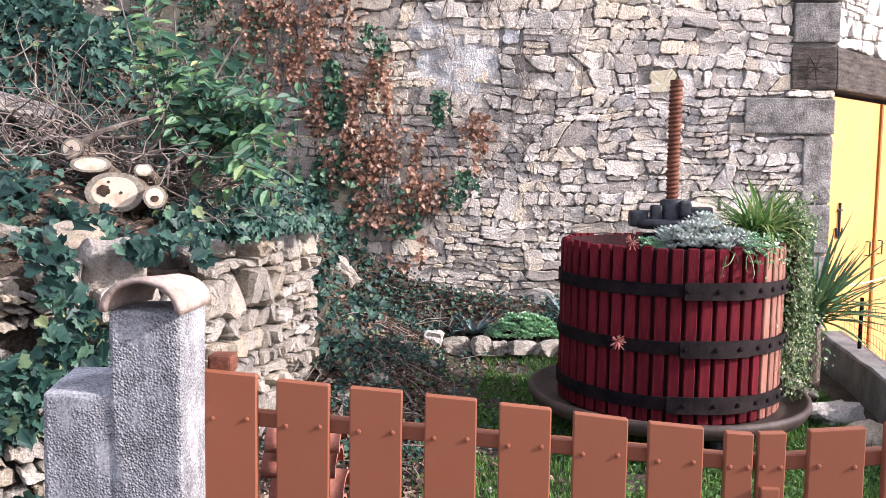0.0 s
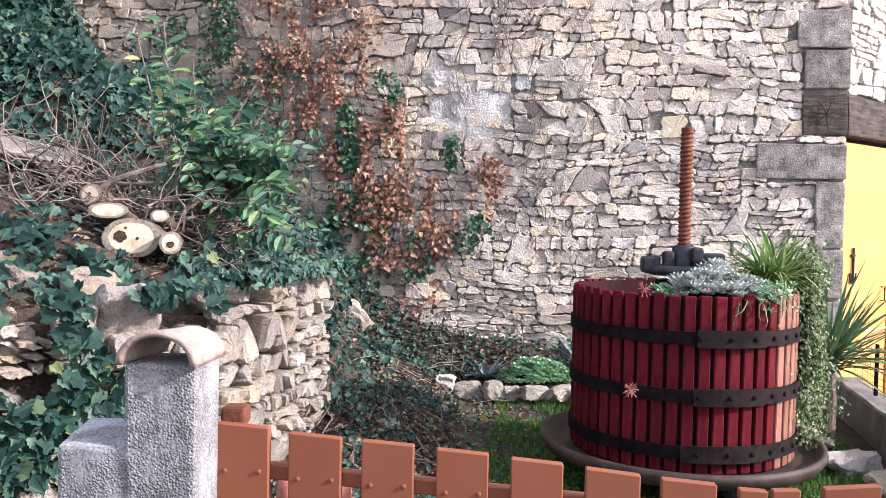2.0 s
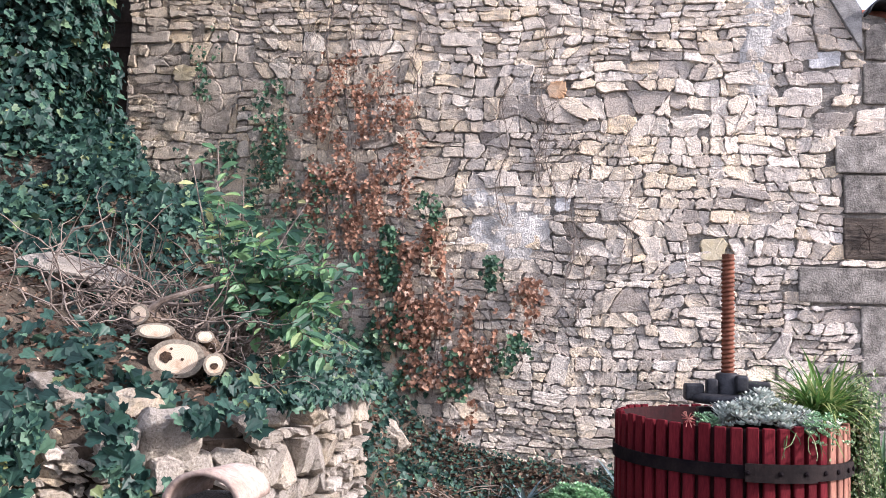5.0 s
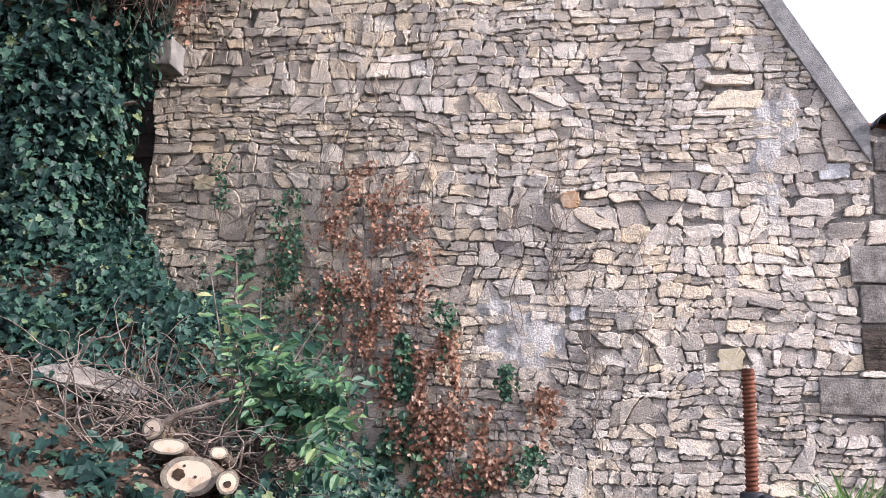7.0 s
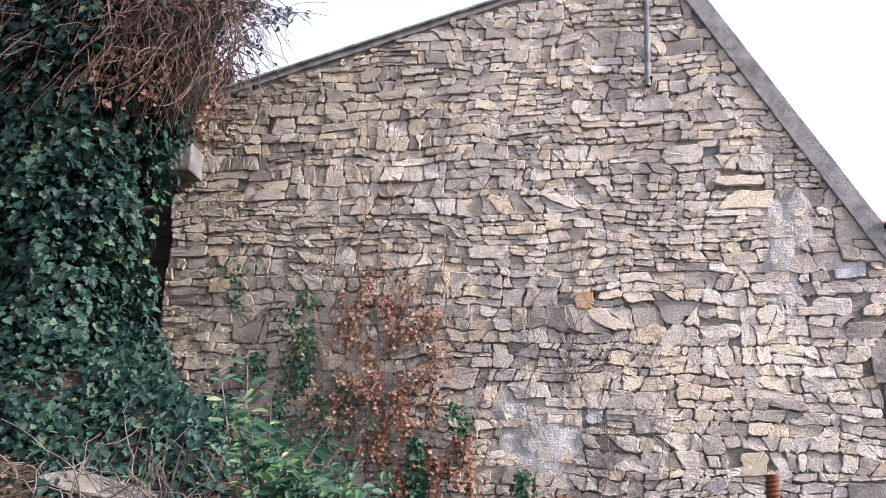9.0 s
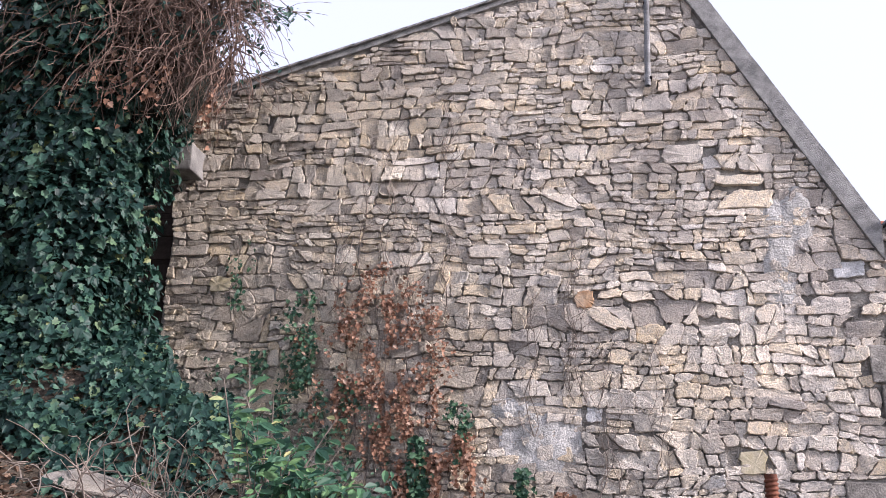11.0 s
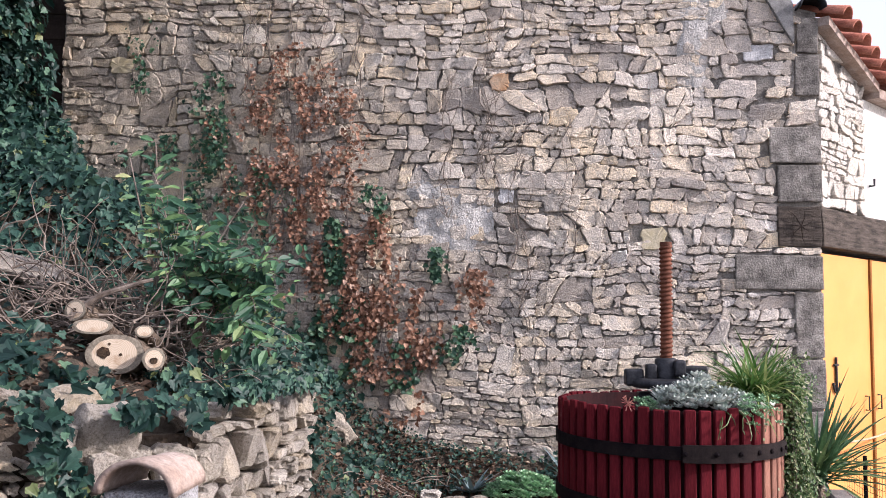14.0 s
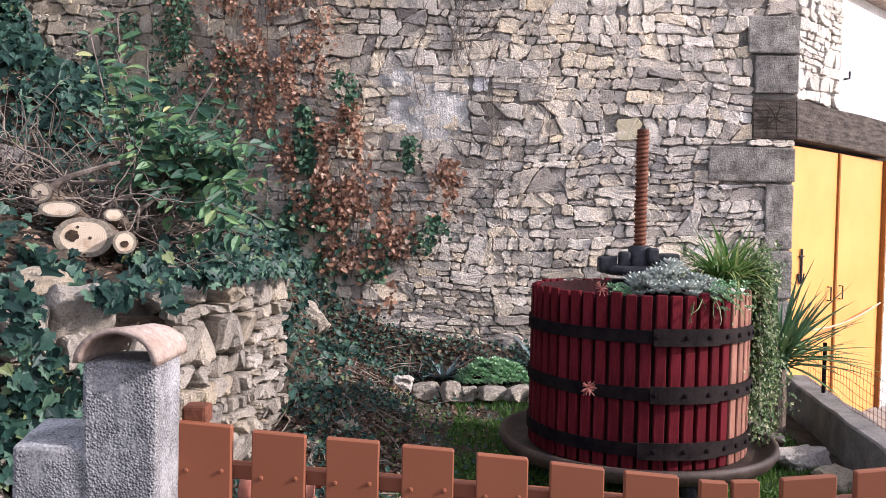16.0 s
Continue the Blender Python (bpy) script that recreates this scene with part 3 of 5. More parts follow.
strip("coping", 1.0, 2.72, -0.01, 0.37, -0.07, 0.5, M_COPING, "rough grey cement coping on the steep rake")
for k in range(17):
    x = LEFT + 0.28 * k + 0.05
    a = Acc()
    z0, z1 = roof_z(x) + 0.018, roof_z(x + 0.30) + 0.045
    a.add([(x, -0.065, z0), (x + 0.30, -0.065, z1 - 0.02), (x + 0.30, 0.4, z1 - 0.02), (x, 0.4, z0), (x, -0.065, z0 + 0.022), (x + 0.30, -0.065, z1), (x + 0.30, 0.4, z1), (x, 0.4, z0 + 0.022)], [(3, 2, 1, 0), (4, 5, 6, 7), (0, 1, 5, 4), (1, 2, 6, 5), (2, 3, 7, 6), (3, 0, 4, 7)])
    part("verge_slab", a, M_COPING, wall)
strip("verge", LEFT, 1.0, 0.015, 0.045, -0.035, 0.5, M_COPING, "thin grey verge on the gentle rake")

# ---- street facade, beyond the corner ----
FD, FN = Vector((0.7071, 0.7071, 0)), Vector((0.7071, -0.7071, 0))
facade = thing("wall_facade", (CORNER, WALL_Y, 0), "sunlit stone and white plaster street front with an eave", "wall", kind="structure")
facade.rotation_euler = (0, 0, radians(45))
# in the facade's own axes: x along it, -y outwards


part("plaster_wall", ruffle(box(1.04, 9.0, 0.02, 0.5, 2.74, 3.9), 1, 0.0), M_WHITE, facade, "white plastered wall")
part("core", box(0.0, 1.04, 0.03, 0.5, 2.74, 4.42), M_MORTAR, facade)
rng = random.Random(11)
fr = Acc()
for c in rubble_cells(rng, 0.06, 1.03, 2.74, 4.38, (0.2, 0.36), 0.17):
    vs, fs, _ = stone(rng, c, 0.006, 0.03, flat)
    fr.add([(p[0], -p[2] + 0.03, p[1]) for p in vs], fs)
tagged(part("stones", fr, M_SUNLIT, facade), kind="stuff")
part("lower_wall", box(2.42, 9.0, 0.0, 0.5, -0.6, 2.73), M_WHITE, facade, "white plastered wall")

beam = thing("lintel_beam", (CORNER, WALL_Y, 2.55), "long weathered dark oak lintel beam over the door", "beam")
beam.rotation_euler = (0, 0, radians(45))
bm = box(-0.02, 3.0, -0.03, 0.3, -0.18, 0.185, 0.02)
part("timber", ruffle(bm, 3, 0.02, 3.5), M_BEAM, beam)
bm = box(2.565 - CORNER, 0.005, -0.035, 0.25, -0.18, 0.18, 0.015)
ob = part("beam_end", ruffle(bm, 3, 0.012, 6), M_BEAM, beam, "cracked end grain of the beam")
ob.rotation_euler = (0, 0, radians(-45))
for k in range(7):
    a = Acc()
    t = math.pi * 2 * k / 7 + 0.3
    r = 0.10 + 0.04 * (k % 3)
    c0 = Vector((2.76 - CORNER, -0.052, 0.0))
    tube(a, [c0, c0 + Vector((math.cos(t) * r * 0.6, 0.0, math.sin(t) * r * 0.6)), c0 + Vector((math.cos(t + 0.15) * r, 0.0, math.sin(t + 0.15) * r))], 0.006, 0.002, 4)
    ob = part("crack", a, M_DARK, beam)
    ob.rotation_euler = (0, 0, radians(-45))

door = thing("door_1", (CORNER, WALL_Y, -0.36), "tall orange painted double barn door, closed", "door", kind="structure")
door.rotation_euler = (0, 0, radians(45))
for x0, x1 in ((0.03, 1.155), (1.185, 2.40)):
    leaf_ob = part("door_leaf", box(x0, x1, 0.05, 0.10, 0.0, 2.69, 0.006), M_DOOR, door)
    a = Acc()
    tube(a, [(x1 - 0.16 if x0 < 1 else x0 + 0.10, 0.045, 1.38), (x1 - 0.16 if x0 < 1 else x0 + 0.10, 0.01, 1.38), (x1 - 0.16 if x0 < 1 else x0 + 0.10, 0.01, 1.25), (x1 - 0.16 if x0 < 1 else x0 + 0.10, 0.045, 1.25)], 0.008, 0.008, 6)
    part("handle", a, M_CAST, leaf_ob, "dark iron door handle")
part("meeting_strip", box(1.15, 1.19, 0.03, 0.11, 0.0, 2.69, 0.005), M_DOORGAP, door, "brown strip between the door leaves")
part("jamb", box(2.40, 2.45, 0.0, 0.11, 0.0, 2.69, 0.005), M_DOORGAP, door)
part("backing", box(0.0, 2.42, 0.12, 0.16, 0.0, 2.72), M_DARK, door)
# iron ornament on the first leaf
a = Acc()
tube(a, [(0.345, 0.035, 1.44), (0.345, 0.035, 1.76)], 0.012, 0.012, 6)
tube(a, [(0.28, 0.035, 1.53), (0.30, 0.035, 1.46), (0.345, 0.035, 1.44), (0.39, 0.035, 1.46), (0.41, 0.035, 1.53)], 0.012, 0.007, 6)
tube(a, [(0.30, 0.035, 1.69), (0.39, 0.035, 1.69)], 0.010, 0.010, 6)
part("iron_ornament", a, M_CAST, door, "small wrought iron anchor ornament")
a = Acc()
tube(a, [(1.15, 0.02, 3.05), (1.15, -0.03, 3.05), (1.15, -0.03, 3.12)], 0.012, 0.012, 6)
part("hook", a, M_CAST, facade, "small black wall hook")


def canal_tile(r, length, thick=0.015, segs=10, spread=1.0):
    """Half-round clay tile, its axis along y, resting on z = 0."""
    a = Acc()
    ring = []
    for rr in (r, r - thick):
        ring += [(rr * math.cos(math.pi * k / segs), rr * math.sin(math.pi * k / segs)) for k in range(segs + 1)]
    n = segs + 1
    rows = 6
    for j in range(rows):
        y = length * j / (rows - 1)
        s = 1.0 - 0.16 * j / (rows - 1)
        a.v += [(x * s * spread + 0.004 * noise.noise(Vector((x * 20, y * 9, 1))), y, z * s + 0.005 * noise.noise(Vector((x * 20, y * 9, 4)))) for x, z in ring]
    for j in range(rows - 1):
        b0, b1 = j * 2 * n, (j + 1) * 2 * n
        for k in range(segs):
            a.f.append((b0 + k, b0 + k + 1, b1 + k + 1, b1 + k))
            a.f.append((b0 + n + k + 1, b0 + n + k, b1 + n + k, b1 + n + k + 1))
        a.f.append((b0, b1, b1 + n, b0 + n))
        a.f.append((b0 + segs, b0 + n + segs, b1 + n + segs, b1 + segs))
    for j in (0, rows - 1):
        b0 = j * 2 * n
        for k in range(segs):
            a.f.append((b0 + k, b0 + n + k, b0 + n + k + 1, b0 + k + 1))
    return a


eave = thing("roof_eave", (CORNER, WALL_Y, 0), "row of terracotta canal tiles along the eave", "roof", kind="structure")
eave.rotation_euler = (0, 0, radians(45))
tile_mesh = canal_tile(0.10, 0.6).mesh("roof_tile", M_TERRA, True)
for k in range(34):
    x = 0.10 + 0.2 * k
    ob = part("roof_tile", tile_mesh, M_TERRA, eave)
    ob.matrix_local = pose(x, -0.24, (4.46 - 0.42 * min(1.0, x / 1.1)), 18, 0, 0)
bm = box(0.0, 1.1, -0.12, 0.3, 4.36, 4.44)
for v in bm.verts:
    v.co.z -= 0.40 * v.co.x / 1.1
part("eave_board", bm, M_OLDTILE, eave)
part("eave_course", box(1.1, 7.0, -0.12, 0.3, 3.9, 3.99), M_OLDTILE, eave)
corner_tile = tagged(part("ridge_tile", canal_tile(0.12, 0.5), M_CAST, None, smooth=True), "dark weathered canal tile capping the wall corner", "roof tile")
corner_tile.matrix_world = pose(2.87, 7.35, 4.50, 4, 0, 0)

# ---- pipe on the gable ----
a = Acc()
tube(a, [(0.745, WALL_Y - 0.10, 5.98), (0.76, WALL_Y - 0.10, 6.6), (0.79, WALL_Y - 0.10, 8.1)], 0.03, 0.03, 10)
mast = tagged(new("antenna_pole"), "thin grey metal pole fixed to the gable", "pole")
mast.location = (0, 0, 0)
part("tube", a, M_RENDER, mast, "", True)
for z in (6.05, 6.9):
    part("bracket", box(0.735, 0.79, WALL_Y - 0.12, WALL_Y + 0.02, z, z + 0.03, 0.004), M_HOOP, mast)

# ---- low garden wall ----
low = thing("garden_wall", (2.45, 4.5, 0), "low mossy cement garden wall beside the lane", "wall", kind="structure")
a = Acc()
n = 30
for i in range(n + 1):
    y = 1.2 + 6.15 * i / n
    x = 2.64 + 0.139 * (y - 5.71) + 0.015 * noise.noise(Vector((0, y * 3, 0)))
    h = 0.30 + 0.012 * noise.noise(Vector((0, y * 4, 9)))
    for dx, z in ((0, -0.5), (-0.01, 0.1), (0, h - 0.015), (0.015, h), (0.20, h), (0.22, h - 0.02), (0.22, -0.6)):
        a.v.append((x + dx - 2.45, y - 4.5, z + 0.01 * noise.noise(Vector((dx * 30, y * 6, z * 9)))))
for i in range(n):
    for k in range(6):
        a.f.append((7 * i + k, 7 * i + k + 1, 7 * i + 8 + k, 7 * i + 7 + k))
a.f += [tuple(range(7)), tuple(reversed(range(7 * n, 7 * n + 7)))]
part("body", a, M_LOWWALL, low)

# ---- wine press ----
PC = Vector((1.135, 5.30, 0))
press = thing("wine_press", PC, "old wine press basket of red stained wooden staves, planted with succulents", "wine press")
bed = lathe([(0.0, 0.19), (0.74, 0.17), (0.83, 0.20), (0.86, 0.25), (0.855, 0.285), (0.825, 0.285), (0.80, 0.225), (0.70, 0.225), (0.0, 0.225)], 64)
part("press_bed", bed, M_PLATE, press, "round brown iron press bed with a raised rim", True)
a = Acc()
tube(a, [(0.80, 0.10, 0.24), (0.92, 0.12, 0.235), (0.98, 0.12, 0.22)], 0.05, 0.04, 10)
part("spout", a, M_PLATE, press, "", True)
for k in range(3):
    t = radians(-70 + 120 * k)
    a = Acc()
    tube(a, [(0.50 * math.cos(t), 0.50 * math.sin(t), 0.19), (0.58 * math.cos(t), 0.58 * math.sin(t), 0.1), (0.62 * math.cos(t), 0.62 * math.sin(t), -0.03)], 0.045, 0.06, 8)
    part("leg", a, M_CAST, press)
rng = random.Random(3)
STAVES = 50
stave_r = 0.655
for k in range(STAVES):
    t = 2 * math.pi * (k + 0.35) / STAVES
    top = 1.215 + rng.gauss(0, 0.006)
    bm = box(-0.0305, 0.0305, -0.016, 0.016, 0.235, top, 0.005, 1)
    # staves turned to the sun take the lighter, sun-painted colour
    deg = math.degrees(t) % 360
    ob = part("stave", bm, M_STAVE_SUN if 308 < deg < 352 else M_STAVE, press)
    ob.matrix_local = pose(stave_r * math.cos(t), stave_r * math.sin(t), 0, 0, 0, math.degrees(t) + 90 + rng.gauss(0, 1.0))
# added sleeve, its dark colour makes the gaps between staves read as shaded
part("liner", lathe([(0.628, 0.23), (0.634, 0.23), (0.634, 1.203), (0.628, 1.203)], 64, True), M_GAP_SHADE, press, "dark sleeve added as shade behind the stave gaps")
for z in (0.985, 0.665, 0.352):
    hoop = part("hoop", lathe([(0.672, z - 0.036), (0.684, z - 0.036), (0.684, z + 0.036), (0.672, z + 0.036)], 96, True), M_HOOP, press, "black iron hoop")
    turn = {0.985: 6, 0.665: 5}.get(z, 0)
    for s, (t0, t1) in enumerate(((-101 + turn, -62), (-64, -28))):
        a = Acc()
        m = 8
        hh = 0.048 if s == 0 else 0.042
        rr = 0.703 if s == 0 else 0.698
        for i in range(m + 1):
            t = radians(t0 + (t1 - t0) * i / m)
            for r in (rr - 0.012, rr):
                for dz in (-hh, hh):
                    a.v.append((r * math.cos(t), r * math.sin(t), z + dz))
        for i in range(m):
            b = 4 * i
            a.f += [(b + 2, b + 6, b + 7, b + 3), (b, b + 1, b + 5, b + 4), (b + 1, b + 3, b + 7, b + 5), (b, b + 4, b + 6, b + 2)]
        a.f += [(0, 2, 3, 1), (4 * m, 4 * m + 1, 4 * m + 3, 4 * m + 2)]
        part("hoop_plate", a, M_STRAP, hoop, "brownish riveted iron strap plate")
    for t in (-94, -80, -68, -57, -48, -38, -31):
        bolt = lathe([(0.0, 0.0), (0.014, 0.0), (0.013, 0.008), (0.0, 0.013)], 8)
        ob = part("bolt", bolt, M_HOOP, hoop)
        tt = radians(t)
        ob.matrix_local = Matrix.Translation(((0.702 if t < -62 else 0.697) * math.cos(tt), (0.702 if t < -62 else 0.697) * math.sin(tt), z)) @ pose(0, 0, 0, 0, 0, t) @ pose(0, 0, 0, 0, 90, 0)
# threaded screw
a = Acc()
segs, pitch, z0, z1 = 16, 0.027, 0.25, 2.195
rows = int((z1 - z0) / pitch * 8)
for i in range(rows + 1):
    for s in range(segs):
        t = 2 * math.pi * s / segs
        ph = ((z0 + (z1 - z0) * i / rows) / pitch - s / segs) % 1.0
        r = 0.041 if ph < 0.5 else 0.034
        if i > rows - 8:
            r = 0.037
        a.v.append((r * math.cos(t), r * math.sin(t), z0 + (z1 - z0) * i / rows))
for i in range(rows):
    for s in range(segs):
        m = (s + 1) % segs
        a.f.append((i * segs + s, i * segs + m, (i + 1) * segs + m, (i + 1) * segs + s))
a.f.append(tuple(rows * segs + s for s in range(segs)))
part("screw", a, M_RUST, press, "long rusty threaded screw", True)
# ratchet head
part("nut", lathe([(0.05, 1.26), (0.085, 1.28), (0.085, 1.38), (0.072, 1.40), (0.072, 1.46), (0.05, 1.47)], 24), M_CAST, press, "dark cast iron ratchet nut", True)
part("ratchet_ring", lathe([(0.08, 1.285), (0.20, 1.285), (0.23, 1.30), (0.23, 1.33), (0.19, 1.345), (0.08, 1.345)], 32), M_CAST, press, "", True)
for x0, x1, y0, y1, zz0, zz1 in ((-0.26, -0.15, -0.07, 0.05, 1.30, 1.40), (0.09, 0.24, -0.06, 0.04, 1.34, 1.42), (-0.14, -0.07, -0.09, 0.0, 1.33, 1.43), (0.03, 0.10, -0.12, -0.03, 1.36, 1.46)):
    part("pawl", ruffle(box(x0, x1, y0, y1, zz0, zz1, 0.02, 3), 1, 0.006), M_CAST, press, "", True)
part("cross_beam", box(-0.16, 0.30, 0.06, 0.16, 1.13, 1.25, 0.01), M_CAST, press)
part("soil", lathe([(0.0, 0.23), (0.622, 0.23), (0.622, 0.93), (0.4, 0.95), (0.0, 0.96)], 40), M_BANK, press, "dark potting soil")

# ---- pillar ----
pillar = thing("gate_pillar", (-0.815, 2.04, 0), "roughcast grey gate pillar with a stepped shoulder", "pillar")
part("shaft", ruffle(box(-0.09, 0.087, -0.09, 0.09, -0.05, 1.262, 0.012), 5, 0.004, 30), M_RENDER, pillar, smooth=False)
bm = box(-0.26, -0.085, -0.088, 0.085, -0.05, 1.058, 0.012)
for v in bm.verts:
    if v.co.z > 1.0:
        v.co.z += 0.2 * max(0, v.co.y + 0.05)
part("shoulder", ruffle(bm, 5, 0.004, 30), M_RENDER, pillar)
cap = tagged(part("cap_tile", canal_tile(0.105, 0.21, 0.016, 14, 0.98), M_OLDTILE, None, smooth=True), "half-round terracotta tile capping the grey pillar", "roof tile")
cap.matrix_world = pose(-0.818, 1.93, 1.26, 0, 0, -5)
cap.scale = (1.02, 1.0, 0.82)

# ---- picket gate ----
gate = thing("picket_gate", (0.0, 2.0, 0.0), "brown painted metal picket gate with riveted boards", "gate", group="gate leaves")
gate_b = thing("picket_gate", (0.75, 2.0, 0.0), "brown painted metal picket gate with riveted boards", "gate", group="gate leaves")


def picket(parent, x0, x1, top0, top1):
    px = parent.location.x
    bm = box(x0 - px, x1 - px, -0.012, 0.012, 0.12, top0, 0.003, 1)
    for v in bm.verts:
        if v.co.z > 0.5:
            v.co.z += (top1 - top0) * (v.co.x + px - x0) / (x1 - x0)
    ob = part("picket", bm, M_PICKET, parent)
    for zz in (0.985, 0.35):
        zr = zz + (min(top0, top1) - 1.09) * 0.75 * (zz > 0.5)
        for fx in (0.18, 0.82):
            rv = part("rivet", lathe([(0.0, 0.0), (0.0065, 0.0), (0.005, 0.004), (0.0, 0.0055)], 8), M_PICKET, ob)
            rv.matrix_local = Matrix.Translation((x0 - px + (x1 - x0) * fx, -0.012, zr)) @ pose(0, 0, 0, 90, 0, 0)


for x0, x1, t0, t1 in ((-0.689, -0.556, 1.114, 1.104), (-0.507, -0.377, 1.095, 1.085), (-0.327, -0.199, 1.082, 1.074), (-0.144, -0.018, 1.068, 1.059), (0.036, 0.161, 1.052, 1.042), (0.214, 0.344, 1.035, 1.022), (0.393, 0.523, 1.017, 1.007), (0.574, 0.640, 0.999, 0.996)):
    picket(gate, x0, x1, t0, t1)
for x0, x1, t0, t1 in ((0.651, 0.716, 0.999, 1.002), (0.769, 0.899, 1.008, 1.020), (0.945, 1.075, 1.03, 1.045), (1.125, 1.255, 1.055, 1.07), (1.305, 1.435, 1.08, 1.095)):
    picket(gate_b, x0, x1, t0, t1)
for parent, x0, x1, za, zb in ((gate, -0.66, 0.64, 0.995, 0.915), (gate_b, 0.652, 1.45, 0.915, 0.985)):
    px = parent.location.x
    for dz in (0.0, -0.62):
        bm = box(x0 - px, x1 - px, 0.013, 0.045, -0.019, 0.019, 0.003, 1)
        for v in bm.verts:
            v.co.z += za + dz + (zb - za) * (v.co.x + px - x0) / (x1 - x0) * (dz == 0.0)
        part("rail", bm, M_PICKET, parent)
for leaf_ in (gate, gate_b):
    leaf_.matrix_world = Matrix.LocRotScale((leaf_.location.x * 1.065, 2.13, -0.104), None, (1.065, 1.065, 1.065))
part("hinge_post", box(-0.67, -0.63, 0.02, 0.07, 0.0, 1.10, 0.004), M_PICKET, gate)
part("post_cap", box(-0.685, -0.625, 0.01, 0.075, 1.10, 1.145, 0.008), M_RUST, gate, "rusty post cap")


# ---- dry-stone wall holding the bank ----
dry = thing("retaining_wall", (0, 0, 0), "rough dry-stone wall holding up the ivy bank", "wall", kind="structure")
rng = random.Random(21)
count = 0
rest = Acc()
for (ax, ay), (bx, by) in (((-1.16, 5.4), (-1.39, 4.0)), ((-1.39, 4.0), (-2.9, 2.75)), ((-1.95, 5.72), (-1.16, 5.4))):
    run = Vector((bx - ax, by - ay, 0))
    length = run.length
    ud = run.normalized()
    nd = Vector((-ud.y, ud.x, 0))
    if nd.x < 0 and nd.y > 0:
        nd = -nd
    back = Acc()
    h0 = 1.12
    base, off = Vector((ax, ay, 0)), nd * -0.04
    back.add([base + off + Vector((0, 0, -0.1)), base + ud * length + off + Vector((0, 0, -0.1)), base + ud * length + off + Vector((0, 0, h0)), base + off + Vector((0, 0, h0)),
              base + off - nd * 0.25 + Vector((0, 0, -0.1)), base + ud * length + off - nd * 0.25 + Vector((0, 0, -0.1)), base + ud * length + off - nd * 0.25 + Vector((0, 0, h0)), base + off - nd * 0.25 + Vector((0, 0, h0))],
             [(0, 1, 2, 3), (3, 2, 6, 7), (0, 3, 7, 4), (1, 5, 6, 2)])
    part("earth_core", back, M_BANK, dry)
    wp = smooth_warp(0.05, 2.0, 30 + ax)
    for c in rubble_cells(rng, 0.0, length, 0.0, 1.24, (0.14, 0.28), 0.095, 0.2, 0.8, (0.07, 0.09, 0.12, 0.15)):
        if rng.random() < 0.03:
            continue
        vs, fs, mid = stone(rng, c, 0.008, rng.uniform(0.04, 0.08), wp, 0.5, 0.84)
        if mid[1] > 1.15 and rng.random() < 0.4:
            continue
        o = base + ud * mid[0] + Vector((0, 0, mid[1]))
        loc = [ud * (p[0] - mid[0]) + Vector((0, 0, p[1] - mid[1])) + nd * p[2] for p in vs]
        if count < 290:
            a = Acc()
            a.add(loc, fs)
            part("stone", a, M_DRY, dry).location = o
            count += 1
        else:
            rest.add([o + q for q in loc], fs)
if rest.v:
    tagged(part("stones", rest, M_DRYS, dry), kind="stuff")


def boulder(name, at, size, turn, material, label, seed, group=""):
    bm = bmesh.new()
    bmesh.ops.create_icosphere(bm, subdivisions=3, radius=1.0)
    for v in bm.verts:
        k = v.co.copy()
        f = max(abs(k.x), abs(k.y), abs(k.z)) ** 0.9
        v.co = Vector((k.x / f * size[0], k.y / f * size[1], k.z / f * size[2]))
        nz = noise.noise_vector(k * 1.3 + Vector((seed, 0, seed))) * 0.36
        v.co += Vector((nz.x * size[0], nz.y * size[1], nz.z * size[2])) + noise.noise_vector(k * 4 + Vector((0, seed, 0))) * 0.06 * min(size)
    ob = part(name, bm, material)
    ob.matrix_world = pose(*at, *turn)
    return tagged(ob, label, "stone", group)


# bed edging and loose stones
for k, (x, w, h) in enumerate(((-0.42, 0.07, 0.05), (-0.245, 0.10, 0.065), (-0.03, 0.075, 0.075), (0.105, 0.065, 0.05), (0.285, 0.11, 0.055), (0.50, 0.10, 0.055), (0.72, 0.10, 0.06))):
    boulder("edging_stone", (x, 6.68 + 0.03 * (k % 2), terrain(x, 6.68) + h * 0.6 + 0.05), (w, 0.06, h), (0, 6 * (-1) ** k, 9 * k), M_DRY, "pale rough stone edging the planted bed", k * 1.7, "edging stones")
boulder("flat_stone", (-1.176, 6.86, 0.78), (0.075, 0.05, 0.13), (20, -38, 0), M_DRY, "pale flat stone leaning in the ivy", 3.3)
boulder("slab_stone", (-2.93, 5.00, 1.97), (0.33, 0.17, 0.045), (14, 12, 4), M_DRY, "large flat grey slab lying on the bank", 9.1)
